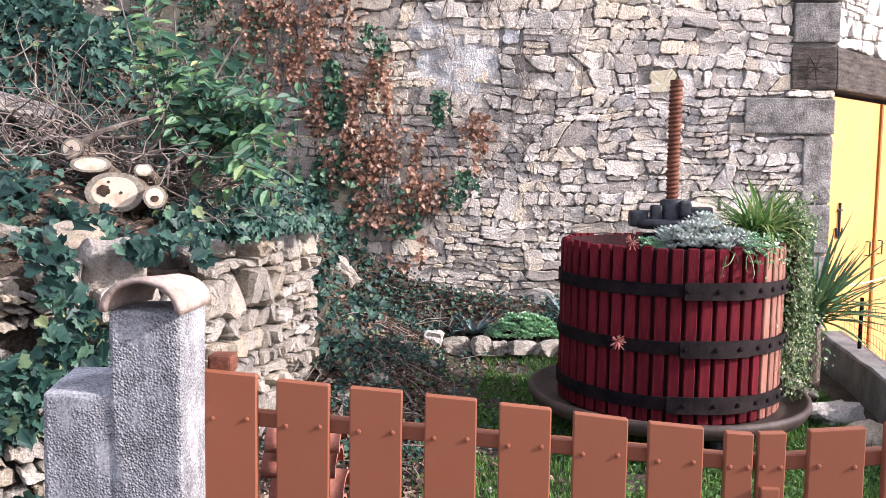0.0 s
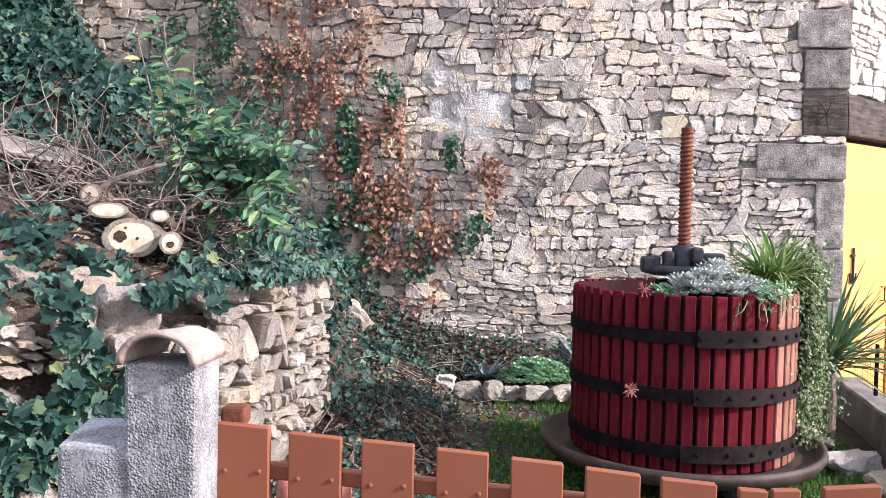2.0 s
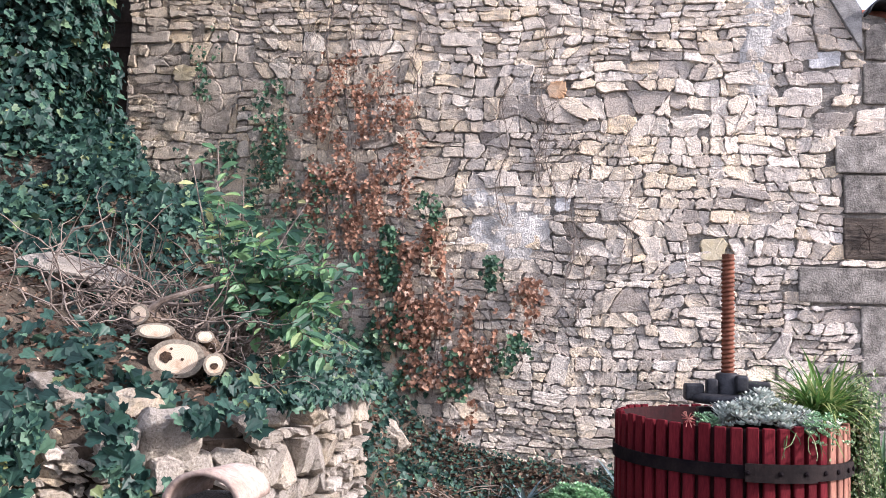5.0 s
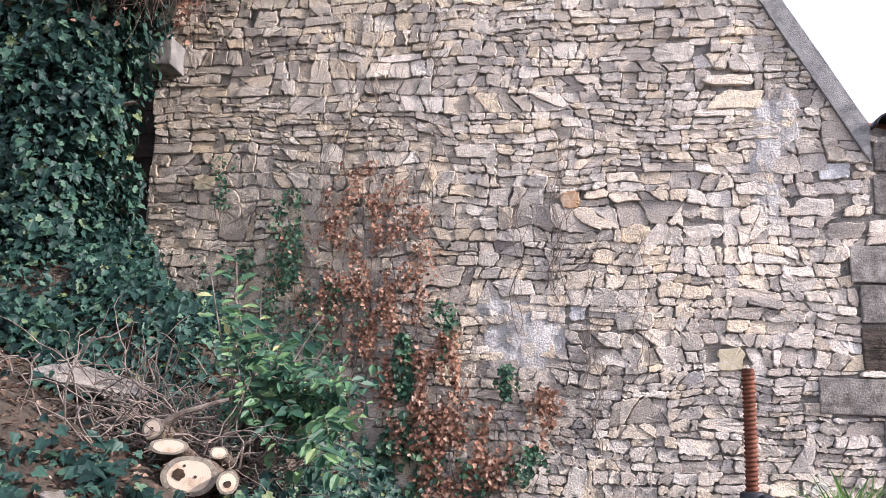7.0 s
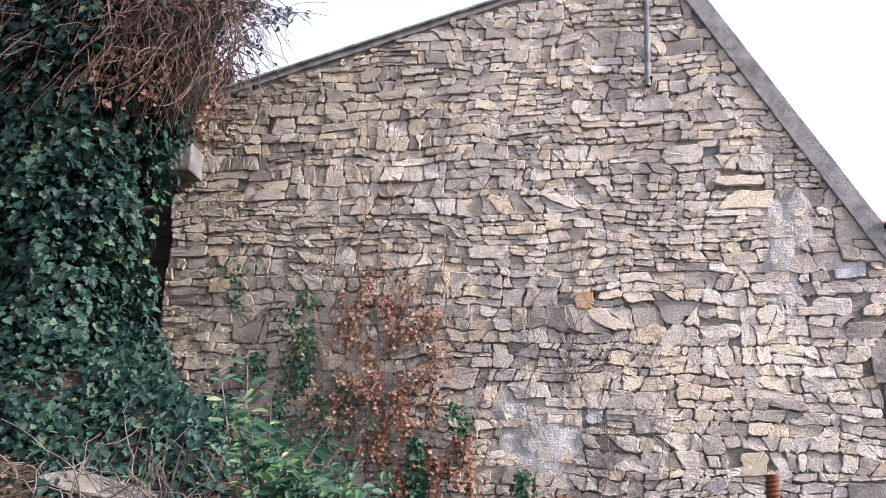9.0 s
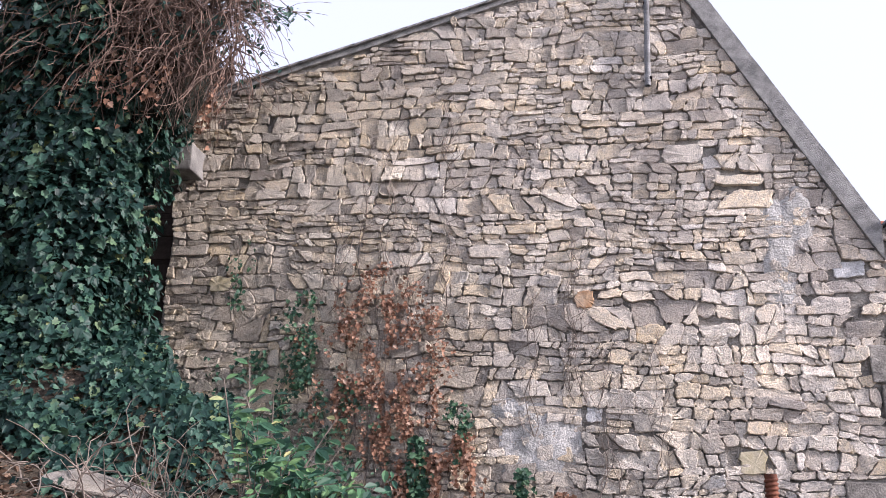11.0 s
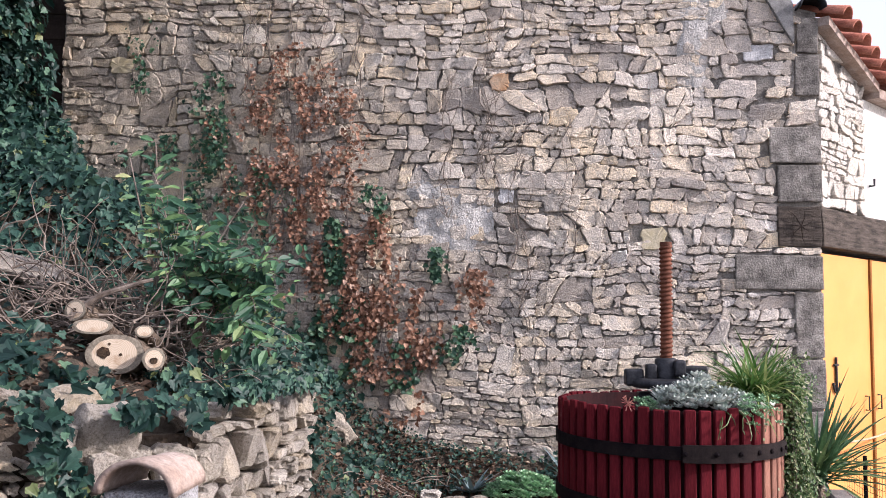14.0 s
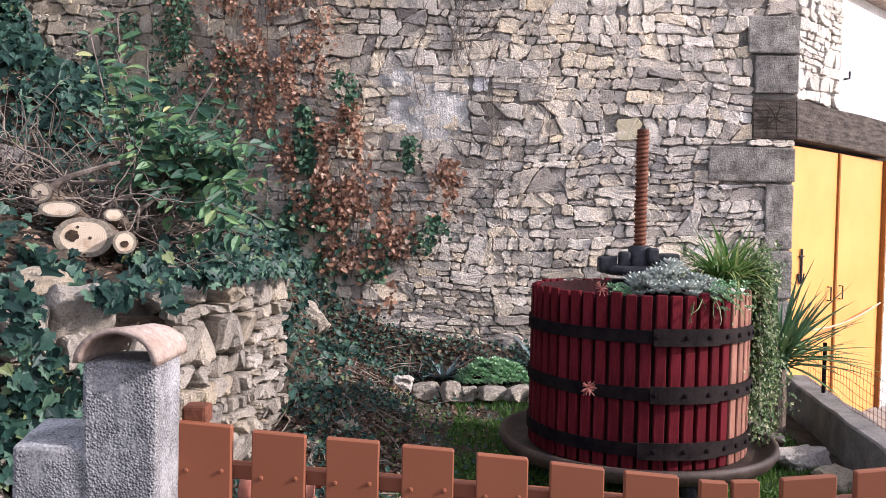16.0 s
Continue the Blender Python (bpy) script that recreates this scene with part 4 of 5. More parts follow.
for k, (x, y, z, w, h) in enumerate(((-2.0, 4.05, 1.30, 0.11, 0.07), (-1.72, 3.75, 1.13, 0.13, 0.14), (-2.35, 3.45, 1.15, 0.14, 0.08), (-2.25, 3.75, 1.32, 0.16, 0.06), (-2.55, 3.3, 0.95, 0.10, 0.09), (-1.30, 4.55, 1.20, 0.12, 0.07), (-2.72, 4.15, 1.42, 0.15, 0.08), (-1.95, 3.86, 1.24, 0.13, 0.09), (-2.15, 3.55, 1.05, 0.12, 0.12), (-1.78, 3.80, 1.02, 0.11, 0.13), (-2.45, 3.85, 1.36, 0.12, 0.05), (-2.85, 4.6, 1.62, 0.11, 0.05))):
    boulder("bank_stone", (x, y, z), (w, w * 0.7, h), (10 * k, 7, 31 * k), M_DRY, "rough limestone rock half buried in the ivy bank", 5 + k * 2.3, "bank rocks")
for k, (x, y, w) in enumerate(((-0.85, 5.0, 0.05), (-0.70, 5.35, 0.06), (-0.62, 4.7, 0.04), (-0.95, 5.7, 0.05), (2.15, 6.1, 0.13), (2.3, 5.6, 0.15), (2.05, 6.55, 0.12), (2.35, 5.15, 0.12), (-0.4, 6.1, 0.05))):
    boulder("loose_stone", (x, y, terrain(x, y) + w * 0.3), (w, w * 0.8, w * 0.55), (5, 8, 40 * k), M_DRY, "pale loose stone lying on the soil", 11 + k, "loose stones")


# ---- sawn logs ----
def log_mat():
    m, n, l, b = tree("sawn_wood", 0.8)
    co = n.new("ShaderNodeTexCoord")
    w = n.new("ShaderNodeTexWave")
    w.wave_type, w.rings_direction = "RINGS", "Z"
    w.inputs["Scale"].default_value, w.inputs["Distortion"].default_value, w.inputs["Detail"].default_value = 38.0, 3.0, 3.0
    l.new(co.outputs["Object"], w.inputs["Vector"])
    t = noise_node(n, l, 12.0, 5)
    r = ramp(n, [(0.0, (0.50, 0.40, 0.29)), (1.0, (0.64, 0.54, 0.42))])
    l.new(w.outputs[1], r.inputs[0])
    st = ramp(n, [(0.5, (0, 0, 0)), (0.68, (0.8, 0.8, 0.8))])
    l.new(t.outputs[0], st.inputs[0])
    c = mix(n, l, st.outputs[0], r.outputs[0], (0.34, 0.22, 0.13))
    l.new(c, b.inputs["Base Color"])
    bump(n, l, b, t.outputs[0], 0.4, 0.006)
    return m


M_SAWN = log_mat()
M_BARK = rough_mat("log_bark", (0.10, 0.075, 0.055), (0.27, 0.21, 0.16), 8, 40, 1.0, 0.02, stretch=(3, 3, 1))
M_ROT = rough_mat("rotten_heart", (0.02, 0.014, 0.01), (0.08, 0.05, 0.03), 20, 80, 0.8, 0.01)
M_ROTRING = rough_mat("greyed_rim", (0.15, 0.13, 0.10), (0.31, 0.27, 0.21), 20, 80, 0.5, 0.006)


def log(at, rx, rz, length, turn, hearts, label, seed):
    ob = thing("log", at, label, "log", "sawn logs")
    ob.rotation_euler = [radians(v) for v in turn]

    def ring(f):
        return [(rx * f * math.cos(t) * (1 + 0.07 * noise.noise(Vector((math.cos(t) * 1.5, math.sin(t) * 1.5, seed)))), rz * f * math.sin(t) * (1 + 0.09 * noise.noise(Vector((math.cos(t) * 1.5, seed, math.sin(t) * 1.5)))))
                for t in [2 * math.pi * k / 36 for k in range(36)]]
    bark, rim, face = Acc(), Acc(), Acc()
    for i in range(7):
        for x, y in ring(1.0):
            q = noise.noise(Vector((x * 30, y * 30, i * 0.4 + seed))) * 0.006
            bark.v.append((x + q, y + q, -length * i / 6))
    for i in range(6):
        for k in range(36):
            m = (k + 1) % 36
            bark.f.append((36 * i + k, 36 * i + m, 36 * i + 36 + m, 36 * i + 36 + k))
    bark.f.append(tuple(216 + k for k in range(36)))
    rim.v += [(x, y, 0.0) for x, y in ring(1.0)] + [(x, y, 0.002) for x, y in ring(0.77)]
    rim.f += [(k, (k + 1) % 36, 36 + (k + 1) % 36, 36 + k) for k in range(36)]
    face.v += [(x, y, 0.002) for x, y in ring(0.77)]
    face.f.append(tuple(range(36)))
    part("bark", bark, M_BARK, ob, "", True)
    part("rim", rim, M_ROTRING, ob)
    part("cut_face", face, M_SAWN, ob, "pale freshly sawn end")
    for hx, hy, hr in hearts:
        h = Acc()
        h.v += [(hx + hr * math.cos(2 * math.pi * k / 14) * (1 + 0.5 * noise.noise(Vector((k * 1.3, seed, 0)))), hy + hr * 0.85 * math.sin(2 * math.pi * k / 14) * (1 + 0.5 * noise.noise(Vector((k * 1.3, seed, 5)))), 0.005) for k in range(14)]
        h.f.append(tuple(range(14)))
        part("heart_rot", h, M_ROT, ob)


log((-1.915, 4.24, 1.485), 0.146, 0.105, 0.42, (86, 0, 14), ((-0.055, 0.005, 0.034), (0.03, -0.005, 0.009), (-0.03, 0.05, 0.008)), "thick sawn log with a pale rotten-hearted end", 1.0)
log((-1.700, 4.22, 1.462), 0.056, 0.060, 0.40, (88, 0, 20), ((0.0, -0.008, 0.02),), "thin sawn log with a dark hollow heart", 2.0)
log((-2.10, 4.36, 1.625), 0.11, 0.045, 0.35, (70, 0, 5), (), "split log lying on the bank", 3.0)
log((-2.27, 4.5, 1.71), 0.062, 0.058, 0.35, (80, 10, -5), ((0.0, 0.0, 0.012),), "sawn reddish branch end on the bank", 4.0)
log((-1.84, 4.42, 1.60), 0.05, 0.035, 0.3, (75, 0, 10), (), "small split log on the bank", 5.0)

# ---- climbing ivy on the gable: centre x, z, half width, half height, leaves ----
DEAD = [(-1.75, 3.3, 0.45, 0.80, 420), (-1.55, 2.5, 0.36, 0.6, 150), (-2.08, 3.27, 0.15, 0.60, 250), (-1.90, 3.5, 0.10, 0.55, 110), (-1.72, 3.25, 0.13, 0.60, 210), (-1.50, 3.3, 0.10, 0.6, 140), (-1.30, 3.15, 0.14, 0.55, 170), (-1.20, 1.95, 0.20, 0.42, 430), (-0.97, 2.05, 0.13, 0.50, 420), (-0.56, 1.60, 0.17, 0.32, 330), (-0.11, 1.87, 0.12, 0.24, 150), (-2.58, 3.26, 0.09, 0.25, 100), (-1.75, 2.45, 0.14, 0.45, 200), (-1.50, 2.5, 0.12, 0.45, 170), (-1.0, 1.45, 0.28, 0.3, 360), (-0.75, 0.95, 0.2, 0.2, 60), (-2.25, 2.8, 0.2, 0.3, 90)]
GREEN = [(-1.03, 2.61, 0.10, 0.24, 190), (-1.37, 2.27, 0.10, 0.26, 170), (-0.44, 2.17, 0.07, 0.14, 60), (-2.51, 3.45, 0.16, 0.42, 260), (-1.35, 1.5, 0.36, 0.34, 330), (-0.25, 1.45, 0.14, 0.16, 90), (-2.9, 2.95, 0.5, 0.35, 260), (-2.3, 2.5, 0.5, 0.5, 300), (-3.2, 4.1, 0.10, 0.35, 60), (-0.75, 1.25, 0.15, 0.2, 60), (-1.7, 1.3, 0.5, 0.4, 400)]


def climber(name, blobs, material, size, label, seed):
    rng = random.Random(seed)
    ob = thing(name, (0, WALL_Y - 0.06, 0.5), label, "ivy")
    leaves, stems = Acc(), Acc()
    for cx, cz, rx, rz, n in blobs:
        for _ in range(int(n * (1.9 if cz < 2.3 else 2.3))):
            u, v = rng.gauss(0, 0.6), rng.uniform(-1.1, 1.1)
            x, z = cx + rx * u * (1.1 - 0.5 * v * v), cz + rz * v
            if noise.noise(Vector((x * 7, z * 2.6, seed))) + 0.4 * noise.noise(Vector((x * 21, z * 14, seed))) < -0.10:
                continue
            leaf(leaves, rng, (x, -0.02 - abs(rng.gauss(0, 0.035)), z - 0.5), (0, -1, 0.35), size * (1.0 if cz < 2.3 else 0.78) * rng.uniform(0.6, 1.4))
        for _ in range(max(1, n // 150)):
            x = cx + rng.uniform(-rx, rx) * 0.7
            pts = [(x + 0.03 * math.sin(k * 1.1 + x * 9) + rng.gauss(0, 0.008), -0.012 - 0.012 * rng.random(), cz - rz * 1.3 + 2.6 * rz * k / 9 - 0.5) for k in range(10)]
            tube(stems, pts, 0.005, 0.002, 4)
    tagged(part("leaves", leaves, material, ob), kind="stuff")
    tagged(part("stem_mat", stems, M_TWIG, ob), kind="stuff")


climber("dead_ivy", DEAD, M_DEAD, 0.043, "withered brown ivy clinging to the gable stones", 5)
climber("wall_ivy", GREEN, M_YOUNG, 0.05, "dark green ivy climbing the gable stones", 6)
# bare creeper stems higher up the wall
a, rng = Acc(), random.Random(8)
for x, z0, z1 in ((0.02, 2.9, 4.4), (-0.08, 3.0, 4.3), (0.25, 2.0, 3.5), (0.62, 2.2, 3.4), (0.36, 1.6, 2.9), (-1.6, 3.6, 5.2), (-1.3, 3.5, 4.9), (-2.0, 3.7, 5.4), (-1.2, 5.0, 6.0), (-1.75, 4.2, 5.6), (-2.3, 3.7, 4.8), (-0.3, 2.6, 3.9)):
    for q in range(2):
        x += rng.gauss(0, 0.05)
        pts = [(x + 0.04 * math.sin(k * 0.9 + z0 * 5 + q) + rng.gauss(0, 0.012), WALL_Y - 0.058, z0 + (z1 - z0) * k / 14) for k in range(15)]
        tube(a, pts, 0.0045, 0.002, 4)
        for _ in range(4):
            p = rng.choice(pts)
            tube(a, [p, (p[0] + rng.gauss(0, 0.06), p[1] - 0.01, p[2] + 0.1), (p[0] + rng.gauss(0, 0.12), p[1], p[2] + 0.22)], 0.004, 0.002, 3)
tagged(part("creeper_stems", a, M_TWIG), "dry bare creeper stems on the stone wall", "creeper", kind="stuff")

# ---- ivy over the bank ----
rng = random.Random(31)
a = Acc()
made = 0
while made < 10500:
    x, y = rng.uniform(-5.6, -0.55), rng.uniform(2.8, 7.42)
    d = edge_x(min(y, 5.4)) - x
    if y < 5.45 and d < (0.13 if y > 3.9 else -0.03):
        continue
    m = noise.noise(Vector((x * 1.1, y * 1.1, 2.0))) + 0.5 * noise.noise(Vector((x * 3.3, y * 3.3, 5.0)))
    keep = 0.24 + 1.25 * m
    if y > 5.3:
        keep = max(keep, 0.34 if x > -2.2 else 0.5)
    if 4.0 < y < 5.4 and 0.1 < d < 0.5:
        keep = max(keep, 0.8)
    if -2.6 < x < -1.3 and 4.1 < y < 4.9 and d > 0.45:
        keep *= 0.12
    if -3.0 < x < -1.9 and 4.4 < y < 5.3:
        keep *= 0.3
    if -2.2 < x < -1.62 and 3.98 < y < 4.3:
        keep = 0.0
    if d < 0.0 and 5.35 < y:
        keep = 0.14 * (x < -0.8)
    if rng.random() > keep:
        continue
    made += 1
    z = terrain(x, y)
    leaf(a, rng, (x + rng.gauss(0, 0.02), y + rng.gauss(0, 0.02), z + 0.02 + abs(rng.gauss(0, 0.05))), (0.25, -0.7, 0.75), (0.078 if y < 4.0 else 0.064) * rng.uniform(0.5, 1.35))
# curtains hanging over the stones
for _ in range(3900):
    t = rng.random()
    if t < 0.88:
        f = rng.random() ** 0.8
        x, y = -1.39 - 1.51 * f, 4.0 - 1.25 * f
        drop = rng.random() ** 1.2 * (1.15 if f > 0.16 else 0.1)
        if noise.noise(Vector((f * 6, drop * 2.6, 1.0))) < -0.10:
            continue
        nd = (0.4, -0.8, 0.3)
    else:
        f = rng.random()
        x, y = -1.39 + 0.23 * f, 4.0 + 1.4 * f
        drop = rng.random() ** 2 * 0.06 - 0.05
        nd = (0.9, -0.3, 0.3)
    leaf(a, rng, (x + nd[0] * rng.uniform(0.13, 0.24), y + nd[1] * rng.uniform(0.13, 0.24), 1.27 - drop), nd, (0.078 if t < 0.88 else 0.06) * rng.uniform(0.5, 1.3))
tagged(part("bank_ivy", a, M_IVY, None), "thick dark green ivy carpeting the bank", "ivy", kind="stuff")

# deep ivy where the bank meets the gable
a = Acc()
made = 0
while made < 7200:
    x, y = rng.uniform(-4.8, -1.9), rng.uniform(5.15, 7.35)
    c = noise.noise(Vector((x * 1.5, y * 1.5, 21))) + 0.3 * noise.noise(Vector((x * 4, y * 4, 2)))
    if c < -0.12 or (x > -2.5 and y < 6.3 and rng.random() < 0.75) or (x > -3.3 and rng.random() < 0.62):
        continue
    made += 1
    tall = (0.10 + 0.75 * (c + 0.12)) * float(np.interp(x, [-4.2, -2.9, -2.2], [1.0, 0.75, 0.3]))
    leaf(a, rng, (x, y, terrain(x, y) + tall * rng.random() ** 0.6), (0.2, -0.8, 0.55), 0.070 * rng.uniform(0.5, 1.4))
tagged(part("deep_ivy", a, M_IVY, None), "deep dark ivy where the bank meets the gable", "ivy", kind="stuff")

# low ivy and weeds in front of the gable
a = Acc()
for _ in range(620):
    x, y = rng.uniform(-1.5, -0.8), rng.uniform(5.38, 7.35)
    if x > -1.02 - 0.35 * (y - 6.4) and rng.random() < 0.9:
        continue
    leaf(a, rng, (x, y, terrain(x, y) + 0.01 + abs(rng.gauss(0, 0.04))), (0.3, -0.7, 0.6), 0.036 * rng.uniform(0.5, 1.3))
made = 0
while made < 3400:
    x, y = rng.uniform(-1.2, 1.0), rng.uniform(4.3, 7.42)
    if noise.noise(Vector((x * 1.9, y * 1.9, 8.0))) < 0.02 or (x > -0.3 and y < 6.8):
        if rng.random() > 0.07:
            continue
    made += 1
    leaf(a, rng, (x, y, terrain(x, y) + 0.01 + abs(rng.gauss(0, 0.04))), (0.1, -0.5, 0.8), 0.030 * rng.uniform(0.5, 1.3))
for _ in range(1500):
    x, y = rng.uniform(-1.3, 0.9), rng.uniform(6.75, 7.42)
    if noise.noise(Vector((x * 2.4, y * 2.4, 3.0))) < -0.12 or (0.0 < x < 0.65 and y < 7.2):
        continue
    leaf(a, rng, (x, y, terrain(x, y) + 0.01 + abs(rng.gauss(0, 0.05))), (0.1, -0.6, 0.7), 0.034 * rng.uniform(0.5, 1.3))
tagged(part("ground_ivy", a, M_IVY, None), "low dark ivy and weeds over the bare soil", "ground cover", kind="stuff")

# fallen leaves and sticks
a, st = Acc(), Acc()
for _ in range(14500):
    x, y = rng.uniform(-4.2, 0.6) if rng.random() < 0.5 else rng.uniform(-1.3, 0.3), rng.uniform(3.4, 7.4)
    if y < 5.3 and edge_x(y) - 0.12 < x < edge_x(y) + 0.1:
        continue
    if x > -0.3 and y < 6.9 and rng.random() < 0.85:
        continue
    leaf(a, rng, (x, y, terrain(x, y) + 0.012 + abs(rng.gauss(0, 0.008))), (0, 0, 1), 0.042 * rng.uniform(0.5, 1.5), OVAL_LEAF, 0.0, 0.3)
tagged(part("leaf_litter", a, M_LITTER, None), "brown fallen leaves scattered over the soil", "leaf litter", kind="stuff")
for _ in range(260):
    x, y = rng.uniform(-3.6, -0.2), rng.uniform(4.2, 7.2)
    if y < 5.3 and edge_x(y) - 0.15 < x < edge_x(y) + 0.1:
        continue
    t, ln = rng.uniform(0, 6.28), rng.uniform(0.1, 0.45)
    p0 = Vector((x, y, terrain(x, y) + 0.02))
    p2 = p0 + Vector((math.cos(t) * ln, math.sin(t) * ln, 0))
    p2.z = terrain(min(p2.x, 2.4), min(p2.y, 7.4)) + 0.03
    if abs(p2.z - p0.z) > 0.35:
        continue
    tube(st, [p0, (p0 + p2) / 2 + Vector((rng.gauss(0, 0.03), rng.gauss(0, 0.03), 0.03)), p2], 0.006, 0.003, 4)
tagged(part("fallen_sticks", st, M_TWIG, None), "thin dry sticks lying on the soil", "sticks", kind="stuff")


# ---- bush with broad leaves on the bank ----
def arc(rng, p, d, length, n=8, droop=0.25, wob=0.05):
    """A bending shoot."""
    pts, q, d = [Vector(p)], Vector(p), Vector(d).normalized()
    for k in range(n):
        d = (d + Vector((rng.gauss(0, wob), rng.gauss(0, wob), rng.gauss(0, wob) - droop / n))).normalized()
        q = q + d * (length / n)
        pts.append(q.copy())
    return pts


def spray(leaves, stems, rng, pts, r, size, first=0.35):
    """A shoot with pairs of pointed leaves along it and one at its tip."""
    tube(stems, pts, r, r * 0.35, 5)
    n = len(pts)
    for k in range(int(n * first), n):
        p, d = pts[k], (pts[min(k + 1, n - 1)] - pts[k - 1]).normalized()
        side = d.cross(Vector((0.1, -0.5, 0.85))).normalized()
        for sg in (-1, 1):
            if rng.random() < 0.12:
                continue
            ln = size * rng.uniform(0.7, 1.25) * (1.0 - 0.25 * (k == n - 1))
            tip = (side * sg + d * rng.uniform(0.1, 0.7) + Vector((0, -0.15, rng.uniform(-0.7, 0.15)))).normalized()
            nn = (Vector((0.15, -0.75, 0.7)) + Vector((rng.gauss(0, 0.35), rng.gauss(0, 0.35), rng.gauss(0, 0.35))))
            nn = (nn - tip * nn.dot(tip)).normalized()
            sx = nn.cross(tip)
            at = p + tip * (0.62 * ln)
            vs = [at + sx * (x * ln * 0.66) + tip * (y * ln) + nn * (0.22 * ln * abs(x) - 0.16 * ln * y * y) for x, y in LONG_LEAF]
            leaves.add(vs, [(0, 1, 2, 3, 4), (0, 4, 5, 6, 7)])


rng = random.Random(41)
bush = thing("bush", (-1.90, 5.05, terrain(-1.90, 5.05)), "leafy bush with broad bright green leaves on thin stems", "bush")
leaves, stems = Acc(), Acc()


def shoot(rng, start, end, sag):
    """A bowed shoot from one point to another."""
    start, end = Vector(start), Vector(end)
    side = Vector((rng.gauss(0, 0.05), rng.gauss(0, 0.05), 0))
    return [start.lerp(end, f) + Vector((0, 0, sag * math.sin(math.pi * f))) + side * math.sin(math.pi * f) for f in [q / 9 for q in range(10)]]


for k in range(78):
    t, e, rr = rng.uniform(0, 6.28), rng.uniform(-1, 1), rng.random() ** 0.45
    end = Vector((0.33 + 0.50 * rr * math.cos(t), -0.12 + 0.30 * rr * math.sin(t), 0.56 + 0.42 * rr * e - 0.22 * rr * math.cos(t)))
    start = end * rng.uniform(0.1, 0.45) + Vector((rng.gauss(0, 0.08), rng.gauss(0, 0.06), 0.0))
    spray(leaves, stems, rng, shoot(rng, start, end, rng.uniform(0.05, 0.22)), rng.uniform(0.004, 0.007), rng.uniform(0.06, 0.12))
for tip in ((-0.32, -0.05, 1.25), (-0.18, 0.0, 1.36), (-0.02, 0.05, 1.18), (0.42, 0.0, 1.02), (-0.42, -0.1, 0.55), (0.62, -0.05, 0.78)):
    spray(leaves, stems, rng, shoot(rng, (rng.gauss(-0.05, 0.05), 0, 0), tip, 0.06), 0.011, rng.uniform(0.07, 0.10), 0.6)
tagged(part("foliage", leaves, M_BUSH, bush), kind="stuff")
tagged(part("twig_mat", stems, M_TWIG, bush), kind="stuff")

# ---- tangle of cut branches ----
rng = random.Random(43)
a = Acc()
for _ in range(330):
    x, y = rng.gauss(-2.15, 0.40), rng.gauss(4.78, 0.25)
    if y < 4.5 or x > -1.6:
        continue
    p = (x, y, terrain(x, y) + rng.uniform(0.03, 0.24))
    t = rng.gauss(0.0, 0.9)
    s_ = rng.choice((-1, 1))
    pts = arc(rng, p, (math.cos(t) * s_, math.sin(t) * 0.6, rng.gauss(0.25, 0.4)), rng.uniform(0.3, 0.8), 10, 0.7, 0.34)
    tube(a, pts, rng.uniform(0.003, 0.009), 0.002, 4)
for _ in range(20):
    x, y = rng.gauss(-2.45, 0.15), rng.gauss(4.95, 0.1)
    tube(a, arc(rng, (x, y, terrain(x, y)), (rng.gauss(-0.15, 0.35), rng.gauss(0, 0.2), 1.0), rng.uniform(0.35, 0.65), 8, 0.3, 0.07), 0.005, 0.002, 4)
for _ in range(9):
    x, y = rng.gauss(-2.75, 0.3), rng.gauss(4.9, 0.25)
    pts = arc(rng, (x, y, terrain(x, y)), (rng.gauss(0.1, 0.6), rng.gauss(-0.1, 0.3), 0.8), rng.uniform(0.4, 0.9), 9, 1.1, 0.2)
    tube(a, pts, 0.006, 0.002, 4)
for p, d, ln, r in (((-2.75, 4.75, 1.72), (1, -0.1, 0.12), 0.8, 0.02), ((-2.95, 3.55, 1.32), (0.8, -0.45, -0.35), 0.75, 0.032), ((-2.3, 4.5, 1.66), (0.6, 0.1, 0.5), 0.5, 0.022), ((-2.85, 4.25, 1.66), (0.5, -0.5, -0.1), 0.5, 0.02)):
    tube(a, arc(rng, p, d, ln, 8, 0.2, 0.12), r, r * 0.5, 7)
tagged(part("brushwood", a, M_TWIG, None), "tangled pile of dry grey-brown cut branches", "brushwood", kind="stuff")

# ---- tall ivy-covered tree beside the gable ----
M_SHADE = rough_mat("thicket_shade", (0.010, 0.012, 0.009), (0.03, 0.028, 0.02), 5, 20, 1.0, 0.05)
rng = random.Random(47)
ivy_tree = thing("ivy_tree", (-4.22, 6.4, 2.9), "tall tree trunk smothered in dark ivy", "tree")
a = Acc()
tube(a, [(-0.2, 0.3, -0.6), (-0.25, 0.35, 1.2), (-0.35, 0.4, 3.0), (-0.3, 0.4, 5.2)], 0.24, 0.12, 10)
for _ in range(10):
    tube(a, arc(rng, (-0.3, 0.4, rng.uniform(0.5, 4.5)), (rng.gauss(0, 1), rng.gauss(-0.2, 0.6), 0.6), rng.uniform(0.6, 1.1), 7, 0.1, 0.12), 0.06, 0.015, 6)
part("trunk", a, M_BARK, ivy_tree, "", True)


